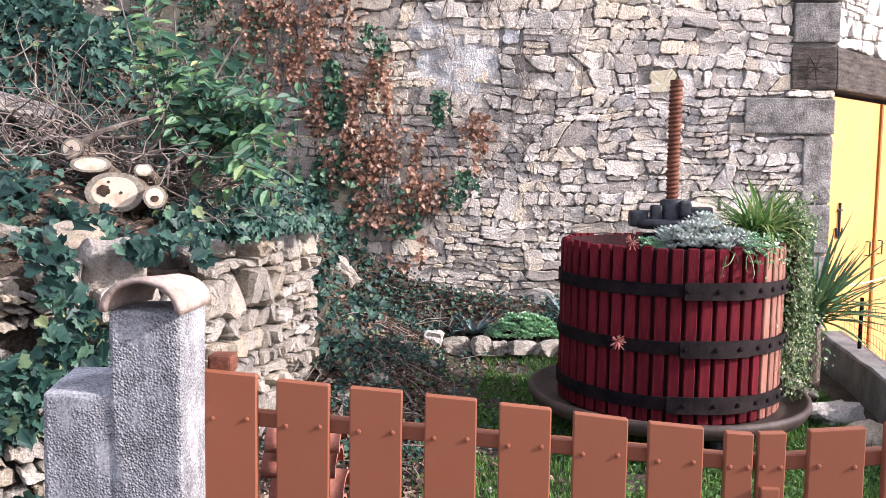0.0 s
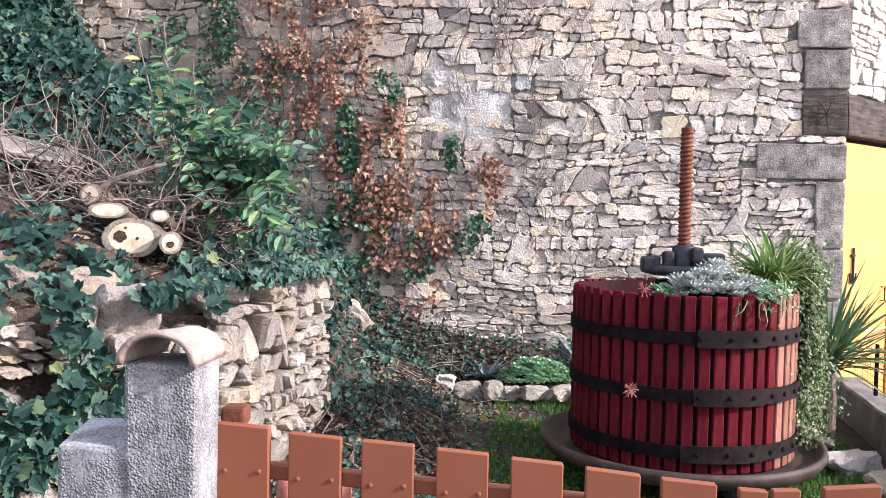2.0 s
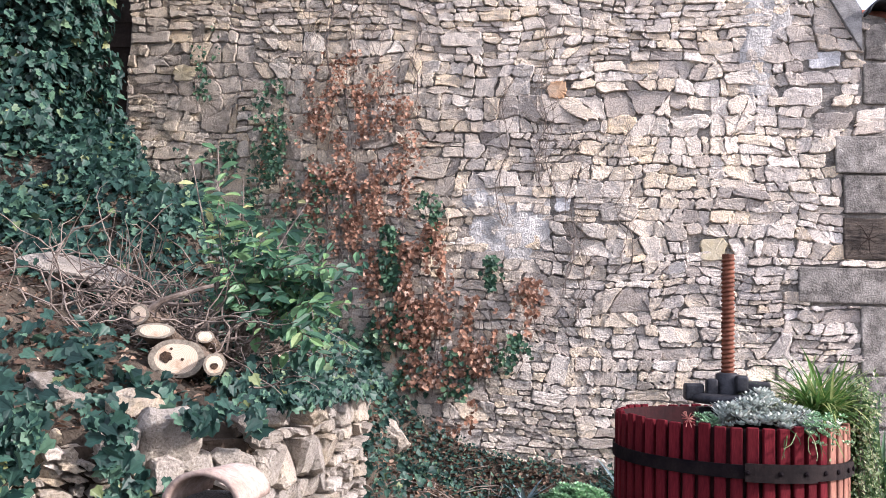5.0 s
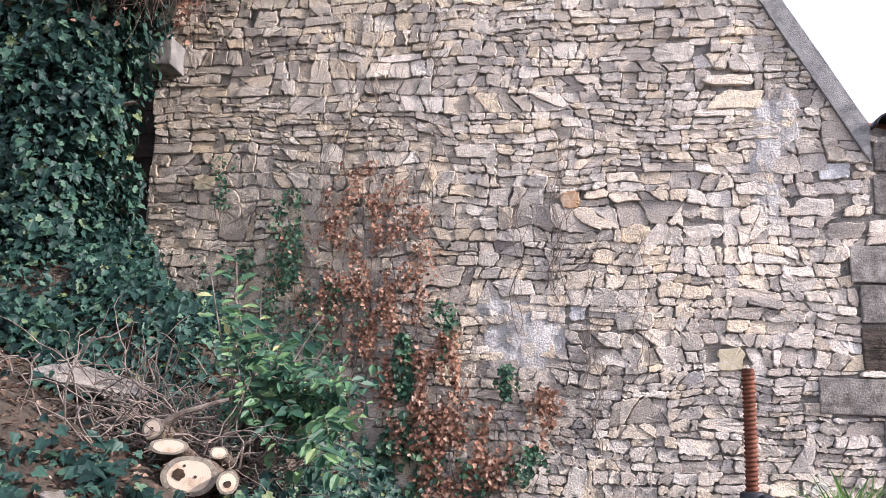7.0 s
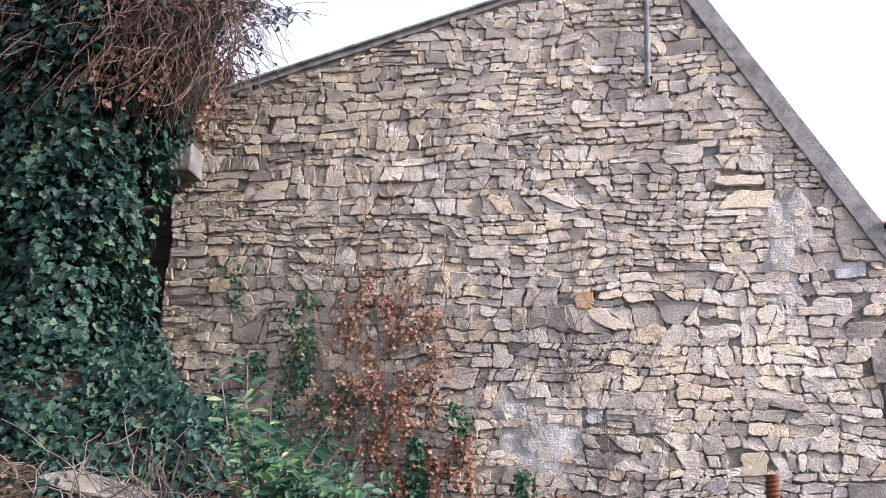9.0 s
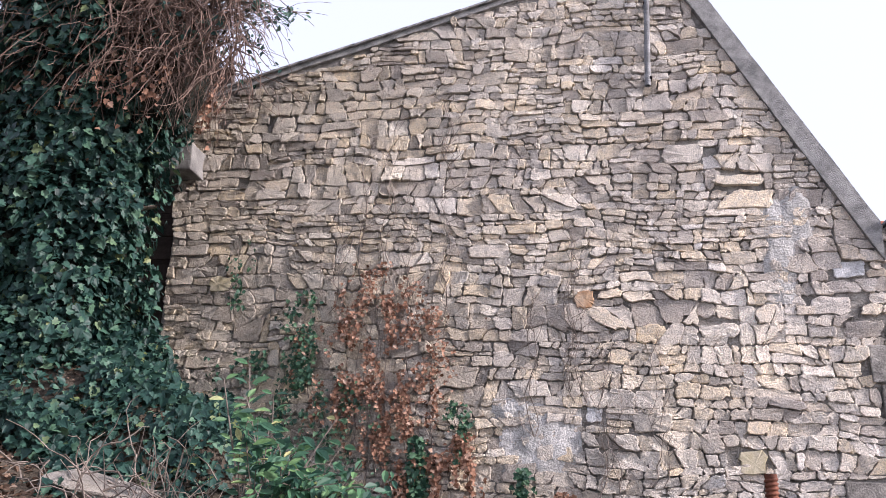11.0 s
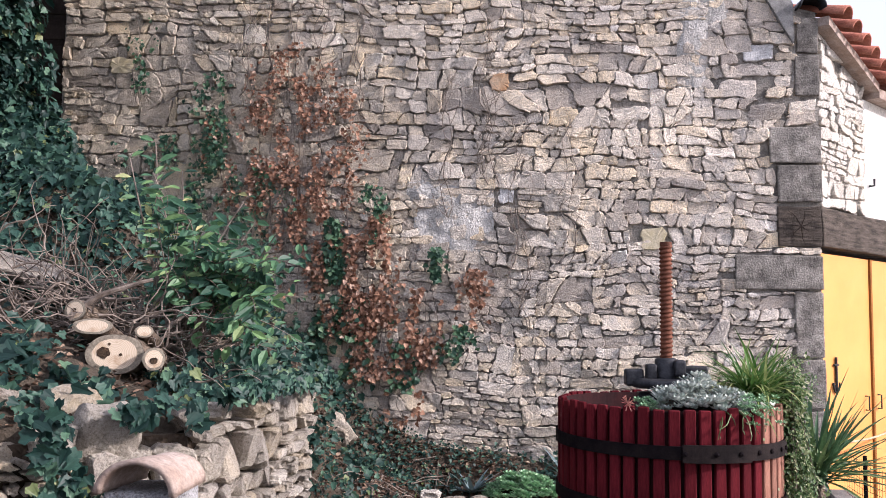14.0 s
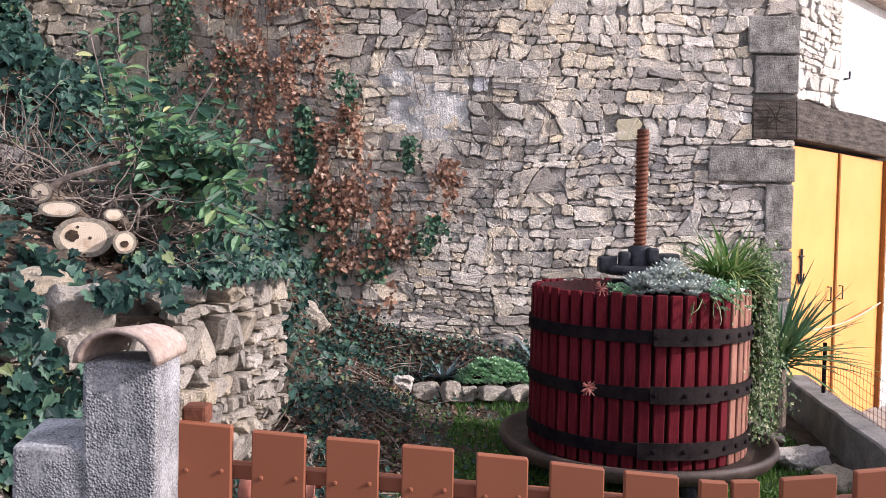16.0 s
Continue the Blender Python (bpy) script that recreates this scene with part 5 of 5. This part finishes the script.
def hull_radius(z, t):
    """Uneven outline of the ivy mass at a height over its foot."""
    r = float(np.interp(z, [-0.8, 0.0, 1.0, 2.0, 2.7, 3.6, 4.6, 5.4], [0.95, 1.0, 0.92, 0.86, 0.80, 0.95, 1.05, 0.5]))
    return r * (1 + 0.30 * noise.noise(Vector((math.cos(t) * 1.6, math.sin(t) * 1.6, z * 0.9))) + 0.16 * noise.noise(Vector((math.cos(t) * 4, math.sin(t) * 4, z * 2.6))) + 0.16 * noise.noise(Vector((math.cos(t) * 9, math.sin(t) * 9, z * 6))))


# near-black hull behind the leaves: stands in for inner shade, blocks the sky
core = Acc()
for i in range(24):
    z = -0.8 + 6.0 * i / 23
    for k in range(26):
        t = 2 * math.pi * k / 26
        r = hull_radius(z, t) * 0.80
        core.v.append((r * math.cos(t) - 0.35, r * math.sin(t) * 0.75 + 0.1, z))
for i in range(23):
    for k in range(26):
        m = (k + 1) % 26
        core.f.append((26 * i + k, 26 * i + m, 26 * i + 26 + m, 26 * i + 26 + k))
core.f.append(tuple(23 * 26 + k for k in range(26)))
part("inner_growth", core, M_SHADE, ivy_tree, "dark core standing in for the shade inside the foliage", True)
leaves = Acc()
for _ in range(15500):
    z, t = rng.uniform(-0.8, 3.7), rng.uniform(math.pi * 0.95, math.pi * 2.1)
    if noise.noise(Vector((math.cos(t) * 3, math.sin(t) * 3, z * 2.2))) < -0.5:
        continue
    r = hull_radius(z, t) * rng.uniform(0.83, 1.06)
    n = Vector((math.cos(t) + rng.gauss(0, 0.5), math.sin(t) + rng.gauss(0, 0.3), 0.45))
    leaf(leaves, rng, (r * math.cos(t) - 0.35, r * math.sin(t) * 0.75 + 0.1, z), n, 0.078 * rng.uniform(0.5, 1.4))
for _ in range(3000):
    z, t = rng.uniform(3.4, 5.4), rng.uniform(math.pi * 0.95, math.pi * 2.2)
    if noise.noise(Vector((math.cos(t) * 3, math.sin(t) * 3, z * 2.2))) < 0.05 and rng.random() < 0.8:
        continue
    r = hull_radius(z, t) * rng.uniform(0.86, 1.1)
    leaf(leaves, rng, (r * math.cos(t) - 0.35, r * math.sin(t) * 0.75 + 0.1, z), (math.cos(t), math.sin(t), 0.35), 0.075 * rng.uniform(0.6, 1.4))
tagged(part("foliage", leaves, M_IVY, ivy_tree), kind="stuff")

# ---- dry creeper hanging over the gable's corner ----
rng = random.Random(53)
vine = thing("hanging_creeper", (-3.95, 6.35, 5.25), "dense brown tangle of bare hanging creeper stems", "creeper")
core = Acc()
# same dark lump behind the stems, for the shade within the tangle
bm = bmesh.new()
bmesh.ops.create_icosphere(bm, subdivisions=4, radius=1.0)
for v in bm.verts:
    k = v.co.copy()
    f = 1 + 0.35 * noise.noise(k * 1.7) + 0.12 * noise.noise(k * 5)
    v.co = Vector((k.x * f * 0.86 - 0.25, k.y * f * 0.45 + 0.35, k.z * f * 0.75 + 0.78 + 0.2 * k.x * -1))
part("inner_growth", bm, M_SHADE, vine, "dark core standing in for the shade inside the foliage", True)
stems, leaves = Acc(), Acc()
for _ in range(1500):
    x = rng.uniform(-1.2, 1.05)
    z = rng.uniform(0.5, 1.65) - 0.25 * max(0.0, x)
    y = -0.22 - 0.25 * rng.random() + 0.12 * abs(x)
    d = (rng.gauss(0.1, 0.6), rng.gauss(-0.15, 0.25), rng.gauss(-0.5, 0.6))
    tube(stems, arc(rng, (x, y, z), d, rng.uniform(0.35, 1.0), 9, 1.1, 0.17), rng.uniform(0.003, 0.009), 0.002, 4)
for _ in range(14):
    x = rng.uniform(-1.2, 0.4)
    tube(stems, arc(rng, (x, -0.42, 1.7), (rng.gauss(0, 0.5), -0.2, -0.6), rng.uniform(0.9, 1.5), 12, 0.5, 0.2), 0.016, 0.006, 6)
for _ in range(900):
    x, z = rng.uniform(-1.4, 0.9), rng.uniform(0.1, 1.75)
    if noise.noise(Vector((x * 2.4, z * 2.4, 1))) < 0.08:
        continue
    leaf(leaves, rng, (x, -0.35 - 0.2 * rng.random() + 0.15 * abs(x), z), (0.1, -1, 0.3), 0.07 * rng.uniform(0.6, 1.3))
tagged(part("stem_mat", stems, M_VINE, vine), kind="stuff")
tagged(part("foliage", leaves, M_IVY, vine), kind="stuff")
dead = Acc()
for _ in range(200):
    x, z = rng.uniform(-0.9, 0.5), rng.gauss(0.15, 0.22)
    leaf(dead, rng, (x, -0.36 - 0.1 * rng.random(), z), (0.1, -1, 0.3), 0.06 * rng.uniform(0.6, 1.3))
for _ in range(90):
    leaf(dead, rng, (rng.gauss(0.27, 0.10), 0.72 + 0.1 * rng.random(), rng.gauss(0.52, 0.13)), (0.1, -1, 0.3), 0.07 * rng.uniform(0.6, 1.3))
tagged(part("withered_leaves", dead, M_DEAD, vine), kind="stuff")
# thin leafy sprays against the sky
sprays, sl = Acc(), Acc()
for _ in range(64):
    pts = arc(rng, (rng.uniform(0.1, 0.8), -0.1 + rng.gauss(0, 0.15), rng.uniform(0.9, 1.6)), (1, rng.gauss(0, 0.3), rng.gauss(0.0, 0.35)), rng.uniform(0.5, 1.15), 9, 0.3, 0.16)
    tube(sprays, pts, 0.006, 0.002, 4)
    for p in pts[3:]:
        for _ in range(2):
            leaf(sl, rng, p + Vector((rng.gauss(0, 0.03), 0, rng.gauss(0, 0.03))), (0.1, -0.8, 0.4), 0.055 * rng.uniform(0.6, 1.3), OVAL_LEAF)
tagged(part("spray", sprays, M_VINE, vine), kind="stuff")
tagged(part("spray_foliage", sl, M_IVY, vine), kind="stuff")

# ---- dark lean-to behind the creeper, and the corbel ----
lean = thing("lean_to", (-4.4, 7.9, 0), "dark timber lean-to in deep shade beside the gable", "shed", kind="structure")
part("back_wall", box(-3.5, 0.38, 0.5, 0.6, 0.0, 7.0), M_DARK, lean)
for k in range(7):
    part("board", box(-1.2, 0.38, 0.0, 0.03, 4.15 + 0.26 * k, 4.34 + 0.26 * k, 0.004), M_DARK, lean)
# the dark cement carries both the moss and the creeper's shade
corbel = tagged(part("corbel_stone", ruffle(box(-4.12, -3.76, 7.18, 7.52, 5.12, 5.40, 0.02), 2, 0.02, 5), M_LOWWALL), "mossy corbel block, darkened for creeper shade, jutting from the gable corner", "corbel")
a, rng = Acc(), random.Random(59)
for _ in range(170):
    leaf(a, rng, (rng.uniform(-4.15, -3.75), 7.14 - 0.05 * rng.random(), rng.uniform(5.35, 5.62)), (0.1, -1, 0.5), 0.06 * rng.uniform(0.6, 1.2))
tagged(part("corbel_ivy", a, M_IVY, None), "tuft of ivy over the corbel block", "ivy", kind="stuff")

# ---- grass ----
rng = random.Random(61)
a = Acc()
for _ in range(38000):
    x, y = rng.uniform(-0.55, 2.45), rng.uniform(3.6, 6.75)
    if x < -0.05 + 0.35 * noise.noise(Vector((0, y * 1.5, 2))) - (0.15 if y < 5.5 else 0.0) and rng.random() < 0.93:
        continue
    if noise.noise(Vector((x * 2.2, y * 2.2, 6))) < -0.32 or x > 2.5 + 0.13 * (y - 5.5):
        continue
    z = terrain(x, y)
    h, w, t = rng.uniform(0.02, 0.065), rng.uniform(0.003, 0.006), rng.uniform(0, 6.28)
    bx, by = rng.gauss(0, 0.02), rng.gauss(0, 0.02)
    c, s_ = math.cos(t) * w, math.sin(t) * w
    a.add([(x - c, y - s_, z - 0.004), (x + c, y + s_, z - 0.004), (x + bx * 0.5 + c * 0.7, y + by * 0.5 + s_ * 0.7, z + h * 0.6), (x + bx * 0.5 - c * 0.7, y + by * 0.5 - s_ * 0.7, z + h * 0.6), (x + bx, y + by, z + h)], [(0, 1, 2, 3), (3, 2, 4)])
for _ in range(13000):
    x, y = rng.uniform(-0.5, 2.4), rng.uniform(3.8, 6.7)
    if x < 0.0 + 0.3 * noise.noise(Vector((0, y * 1.5, 2))) and rng.random() < 0.85:
        continue
    if noise.noise(Vector((x * 1.6, y * 1.6, 16))) < -0.1 or x > 2.45 + 0.13 * (y - 5.5):
        continue
    leaf(a, rng, (x, y, terrain(x, y) + rng.uniform(0.015, 0.05)), (0, -0.2, 1), rng.uniform(0.018, 0.036), OVAL_LEAF, 0.0)
tagged(part("grass", a, M_GRASS, None), "short bright green grass and clover", "grass", kind="stuff")
# gravel by the gate
a = Acc()
for _ in range(2600):
    x, y = rng.gauss(-0.70, 0.38), rng.uniform(3.0, 6.6)
    if x < edge_x(max(2.75, min(y, 5.4))) + 0.15 or x > 0.3:
        continue
    r = rng.uniform(0.006, 0.018) if rng.random() < 0.97 else rng.uniform(0.025, 0.045)
    c = Vector((x, y, terrain(x, y) + r * 0.3))
    q = [c + Vector((rng.uniform(0.6, 1) * r * dx, rng.uniform(0.6, 1) * r * dy, rng.uniform(0.4, 0.8) * r * dz)) for dx, dy, dz in ((1, 0, 0), (0, 1, 0), (-1, 0, 0), (0, -1, 0), (0, 0, 1), (0, 0, -1))]
    a.add(q, [(0, 1, 4), (1, 2, 4), (2, 3, 4), (3, 0, 4), (1, 0, 5), (2, 1, 5), (3, 2, 5), (0, 3, 5)])
tagged(part("gravel", a, M_DRYS, None), "small pale gravel on the soil", "gravel", kind="stuff")

# ---- plants ----
M_SILVER = leaf_mat("silver_succulent", [(0.0, (0.32, 0.39, 0.35)), (0.6, (0.52, 0.57, 0.52)), (1.0, (0.72, 0.73, 0.67))], 0.6, 0.1)
M_SEDUM = leaf_mat("green_sedum", [(0.0, (0.15, 0.33, 0.17)), (0.6, (0.31, 0.53, 0.30)), (1.0, (0.50, 0.68, 0.44))], 0.5, 0.2)
M_TUFT = leaf_mat("striped_blade", [(0.0, (0.05, 0.13, 0.03)), (0.6, (0.11, 0.22, 0.05)), (1.0, (0.42, 0.45, 0.18))], 0.45, 0.25)
M_YUCCA = leaf_mat("yucca_blade", [(0.0, (0.05, 0.11, 0.055)), (0.6, (0.10, 0.19, 0.085)), (1.0, (0.22, 0.30, 0.12))], 0.45, 0.15)
M_TRAIL = leaf_mat("variegated_leaf", [(0.0, (0.035, 0.08, 0.025)), (0.5, (0.085, 0.15, 0.045)), (0.8, (0.20, 0.26, 0.10)), (1.0, (0.48, 0.48, 0.30))], 0.5, 0.3)
M_AGAVE = leaf_mat("blue_agave", [(0.0, (0.10, 0.16, 0.17)), (1.0, (0.22, 0.29, 0.30))], 0.5, 0.1)
M_RED = leaf_mat("dry_red_flower", [(0.0, (0.35, 0.07, 0.07)), (1.0, (0.55, 0.28, 0.22))], 0.7, 0.2)


def blade(a, rng, at, d, length, width, droop, n=6):
    pts = arc(rng, at, d, length, n, droop, 0.03)
    k0 = len(a.v)
    side = Vector(d).cross(Vector((0, 0, 1)))
    side = side.normalized() if side.length > 1e-3 else Vector((1, 0, 0))
    for i, p in enumerate(pts):
        w = width * (0.75 + 0.5 * min(1, 3 * i / n)) * (1 - (i / n) ** 2.2) + 0.0005
        a.v += [p - side * w + Vector((0, 0, 0.4 * w)), p, p + side * w + Vector((0, 0, 0.4 * w))]
    for i in range(n):
        b = k0 + 3 * i
        a.f += [(b, b + 1, b + 4, b + 3), (b + 1, b + 2, b + 5, b + 4)]


def rosette(a, rng, at, r, n):
    for k in range(n):
        t = k * 2.4
        f = (k + 1) / n
        d = Vector((math.cos(t), math.sin(t), 1.5 * (1 - f) + 0.15))
        p = Vector(at) + d.normalized() * r * 0.2
        sd = Vector((-math.sin(t), math.cos(t), 0)) * r * 0.26
        q = d.normalized() * r * (0.5 + 0.5 * f)
        a.add([p, p + q * 0.6 + sd, p + q * 1.0 + Vector((0, 0, 0.1 * r)), p + q * 0.6 - sd, p + q * 0.55 - Vector((0, 0, r * 0.12))], [(0, 1, 2, 3), (0, 4, 1), (1, 4, 2), (2, 4, 3), (3, 4, 0)])


rng = random.Random(67)
succ = thing("succulent_clump", (1.21, 5.02, 1.12), "silvery succulent rosettes spilling over the press rim", "succulent")
a = Acc()
for _ in range(230):
    t, rr = rng.uniform(0, 6.28), math.sqrt(rng.random())
    rosette(a, rng, (0.04 + 0.29 * rr * math.cos(t), -0.05 + 0.26 * rr * math.sin(t), 0.10 + 0.12 * (1 - rr) + rng.gauss(0, 0.025)), rng.uniform(0.028, 0.058), 12)
tagged(part("rosette_mat", a, M_SILVER, succ), kind="stuff")
a = Acc()
for _ in range(30):
    rosette(a, rng, (rng.uniform(-0.34, -0.22), rng.gauss(-0.1, 0.08), 0.07 + rng.random() * 0.05), rng.uniform(0.018, 0.03), 9)
for _ in range(55):
    rosette(a, rng, (rng.gauss(0.30, 0.06), -0.30 + rng.gauss(0, 0.05), 0.10 + rng.gauss(0, 0.05)), rng.uniform(0.018, 0.032), 9)
tagged(part("green_rosette_mat", a, M_SEDUM, succ), kind="stuff")
a = Acc()
for _ in range(9):
    tube(a, arc(rng, (rng.gauss(0.22, 0.08), -0.33, 0.09), (rng.gauss(0, 0.5), -0.6, -0.3), rng.uniform(0.1, 0.2), 7, 1.6, 0.2), 0.004, 0.002, 4)
tagged(part("runner_mat", a, M_TRAIL, succ), kind="stuff")

tuft = thing("spider_plant", (1.62, 5.16, 1.16), "bushy tuft of arching striped green blades", "plant")
a = Acc()
for _ in range(330):
    t = rng.uniform(0, 6.28)
    blade(a, rng, (rng.gauss(0, 0.05), rng.gauss(0, 0.05), 0.05), (math.cos(t) * rng.uniform(0.2, 1.0), math.sin(t) * rng.uniform(0.2, 1.0), rng.uniform(0.5, 1.4)), rng.uniform(0.28, 0.52), rng.uniform(0.005, 0.009), rng.uniform(0.7, 1.8))
tagged(part("blade_mat", a, M_TUFT, tuft), kind="stuff")
pot = lathe([(0.0, 0.0), (0.10, 0.0), (0.13, 0.06), (0.125, 0.07), (0.0, 0.065)], 24)
tagged(part("pot", pot, M_WHITE, tuft, "whitish pot rim", True))

trail = thing("trailing_plant", (1.83, 5.22, 1.15), "curtain of small variegated trailing leaves beside the press", "plant")
a, st = Acc(), Acc()
for _ in range(90):
    x, y = rng.uniform(-0.02, 0.10), rng.uniform(-0.20, 0.16)
    z0 = 0.16 - 0.3 * max(0.0, x - 0.05) + rng.gauss(0, 0.06)
    ln = rng.uniform(0.45, 1.0)
    pts = arc(rng, (x * 0.5, y * 0.6, z0), (x * 0.5 + 0.01, y * 0.3, -1.0), ln, 12, 0.8, 0.06)
    tube(st, pts, 0.003, 0.0015, 3)
    for p in pts:
        if p.z < -1.12:
            break
        for _ in range(9):
            leaf(a, rng, p + Vector((rng.gauss(0, 0.025), rng.gauss(0, 0.025), rng.gauss(0, 0.03))), (0.3, -0.8, 0.4), rng.uniform(0.014, 0.034), OVAL_LEAF)
for _ in range(30):
    pts = arc(rng, (rng.uniform(0.0, 0.10), rng.gauss(0.1, 0.1), 0.10), (rng.uniform(-0.05, 0.25), rng.gauss(0.3, 0.3), rng.uniform(0.4, 1.0)), rng.uniform(0.16, 0.34), 8, 1.5, 0.12)
    tube(st, pts, 0.003, 0.0015, 3)
    for p in pts[1:]:
        for _ in range(3):
            leaf(a, rng, p + Vector((rng.gauss(0, 0.02), rng.gauss(0, 0.02), rng.gauss(0, 0.02))), (0.3, -0.8, 0.4), rng.uniform(0.016, 0.034), OVAL_LEAF)
for _ in range(130):
    t = radians(rng.gauss(-27, 9))
    z = rng.choice((rng.uniform(-0.1, 0.1), rng.uniform(-0.65, -0.1)))
    leaf(a, rng, (1.135 - 1.83 + 0.70 * math.cos(t), 5.3 - 5.22 + 0.70 * math.sin(t), z), (math.cos(t), math.sin(t), 0.2), rng.uniform(0.012, 0.026), OVAL_LEAF)
tagged(part("foliage", a, M_TRAIL, trail), kind="stuff")
tagged(part("stem_mat", st, M_TWIG, trail), kind="stuff")

yucca = thing("yucca", (2.38, 6.2, terrain(2.3, 6.2)), "spiky green yucca with long pointed leaves", "yucca")
a = Acc()
for k in range(120):
    t = k * 2.4
    e = 1.35 - 1.25 * (k / 120) ** 0.8
    blade(a, rng, (rng.gauss(0, 0.03), rng.gauss(0, 0.03), 0.46 + 0.14 * rng.random()), (math.cos(t) * math.cos(e), math.sin(t) * math.cos(e), math.sin(e)), rng.uniform(0.50, 0.80), rng.uniform(0.014, 0.022), 0.12 + 0.35 * (k / 120))
tagged(part("blade_mat", a, M_YUCCA, yucca), kind="stuff")
b = Acc()
tube(b, [(0, 0, -0.03), (0.01, 0, 0.24), (0, 0.01, 0.50)], 0.06, 0.05, 9)
part("trunk", b, M_BARK, yucca)

sed = thing("sedum_mound", (0.32, 7.0, terrain(0.32, 7.0)), "bright green mound of leafy stonecrop in the bed", "sedum")
a = Acc()
for _ in range(230):
    t, rr = rng.uniform(0, 6.28), math.sqrt(rng.random())
    rosette(a, rng, (0.31 * rr * math.cos(t), 0.20 * rr * math.sin(t) - 0.05, 0.05 + 0.16 * (1 - rr * rr) + rng.gauss(0, 0.012)), rng.uniform(0.036, 0.056), 13)
tagged(part("rosette_mat", a, M_SEDUM, sed), kind="stuff")

for x, y, n, ln in ((-0.10, 7.02, 22, 0.30), (0.72, 7.2, 15, 0.38)):
    ag = thing("agave", (x, y, terrain(x, y)), "small blue-grey agave with pointed leaves in the bed", "agave", "bed agaves")
    for k in range(n):
        a = Acc()
        t = k * 2.4
        blade(a, rng, (0, 0, 0.02), (math.cos(t), math.sin(t), rng.uniform(0.3, 1.2)), ln * rng.uniform(0.7, 1.2), 0.016, 0.3)
        part("agave_leaf", a, M_AGAVE, ag)

for k, (x, y, z) in enumerate(((0.72, 4.60, 0.70), (0.80, 4.72, 1.24))):
    fl = thing("flower_sprig", (x, y, z), "small dried red flower sprig on the press", "flower", "flower sprigs")
    a = Acc()
    for _ in range(60 if k == 0 else 22):
        t, e = rng.uniform(0, 6.28), rng.uniform(-1.2, 1.2)
        d = Vector((math.cos(t) * math.cos(e), math.sin(t) * math.cos(e) - 0.3, math.sin(e)))
        q = d * rng.uniform(0.02, 0.05)
        tube(a, [(0, 0, 0), q * 0.6, q], 0.0015, 0.003, 4)
    tagged(part("petals", a, M_RED, fl), kind="stuff")

# ---- wire fence on the garden wall ----
wire = thing("wire_fence", (2.9, 6.6, 0.3), "low wire mesh fence on dark iron posts", "fence")
for y in (6.62, 4.9, 3.2):
    x = 2.74 + 0.139 * (y - 5.71) - 2.9 + 0.03
    part("post", box(x - 0.012, x + 0.012, y - 6.6 - 0.012, y - 6.6 + 0.012, -0.03, 0.40, 0.003, 1), M_HOOP, wire)


def wire_x(y):
    return 2.77 + 0.139 * (y - 5.71) - 2.9


for k in range(6):
    a = Acc()
    z = 0.03 + 0.06 * k
    pts = [(wire_x(y) + 0.006 * math.sin(y * 9 + k), y - 6.6, z + 0.012 * math.sin(y * 5 + k)) for y in [3.2 + 0.14 * q for q in range(29)]]
    tube(a, pts, 0.0018, 0.0018, 4)
    part("strand", a, M_RUST, wire)
a = Acc()
for q in range(58):
    y = 3.2 + 0.07 * q
    tube(a, [(wire_x(y), y - 6.6, 0.02), (wire_x(y + 0.01), y + 0.01 - 6.6, 0.2), (wire_x(y), y - 6.6, 0.36)], 0.0015, 0.0015, 3)
tagged(part("wire_mesh", a, M_RUST, wire), kind="stuff")

# ---- terracotta tiles stacked behind the gate ----
for k in range(11):
    ob = tagged(part("stacked_tile", canal_tile(0.10, 0.22, 0.014, 12), M_TERRA, None, smooth=True), "terracotta roof tile in a stack behind the gate", "roof tile", "stacked roof tiles")
    ob.matrix_world = pose(-0.66 + 0.012 * (k % 3), 2.50, 0.0 + 0.077 * k, 0, 0, -90)
    ob.scale = (1.0, 1.0, 0.86)

part("latch", box(0.655 - 0.75, 0.70 - 0.75, -0.03, -0.013, 0.845, 0.872, 0.004), M_PICKET, gate_b, "small brown gate latch")

# pale cord slung from the plants to the door jamb
a = Acc()
tube(a, [Vector((2.47, 6.5, 0.80)).lerp(Vector((4.55, 9.08, 0.80)), f) + Vector((0, 0, -0.10 * math.sin(math.pi * f) + 0.0)) for f in [q / 12 for q in range(13)]], 0.009, 0.009, 6)
M_CORD = rough_mat("pale_cord", (0.40, 0.31, 0.20), (0.58, 0.47, 0.32), 20, 90, 0.4, 0.003)
tagged(part("cord", a, M_CORD, None), "pale slack cord tied across the lane to the door jamb", "cord")
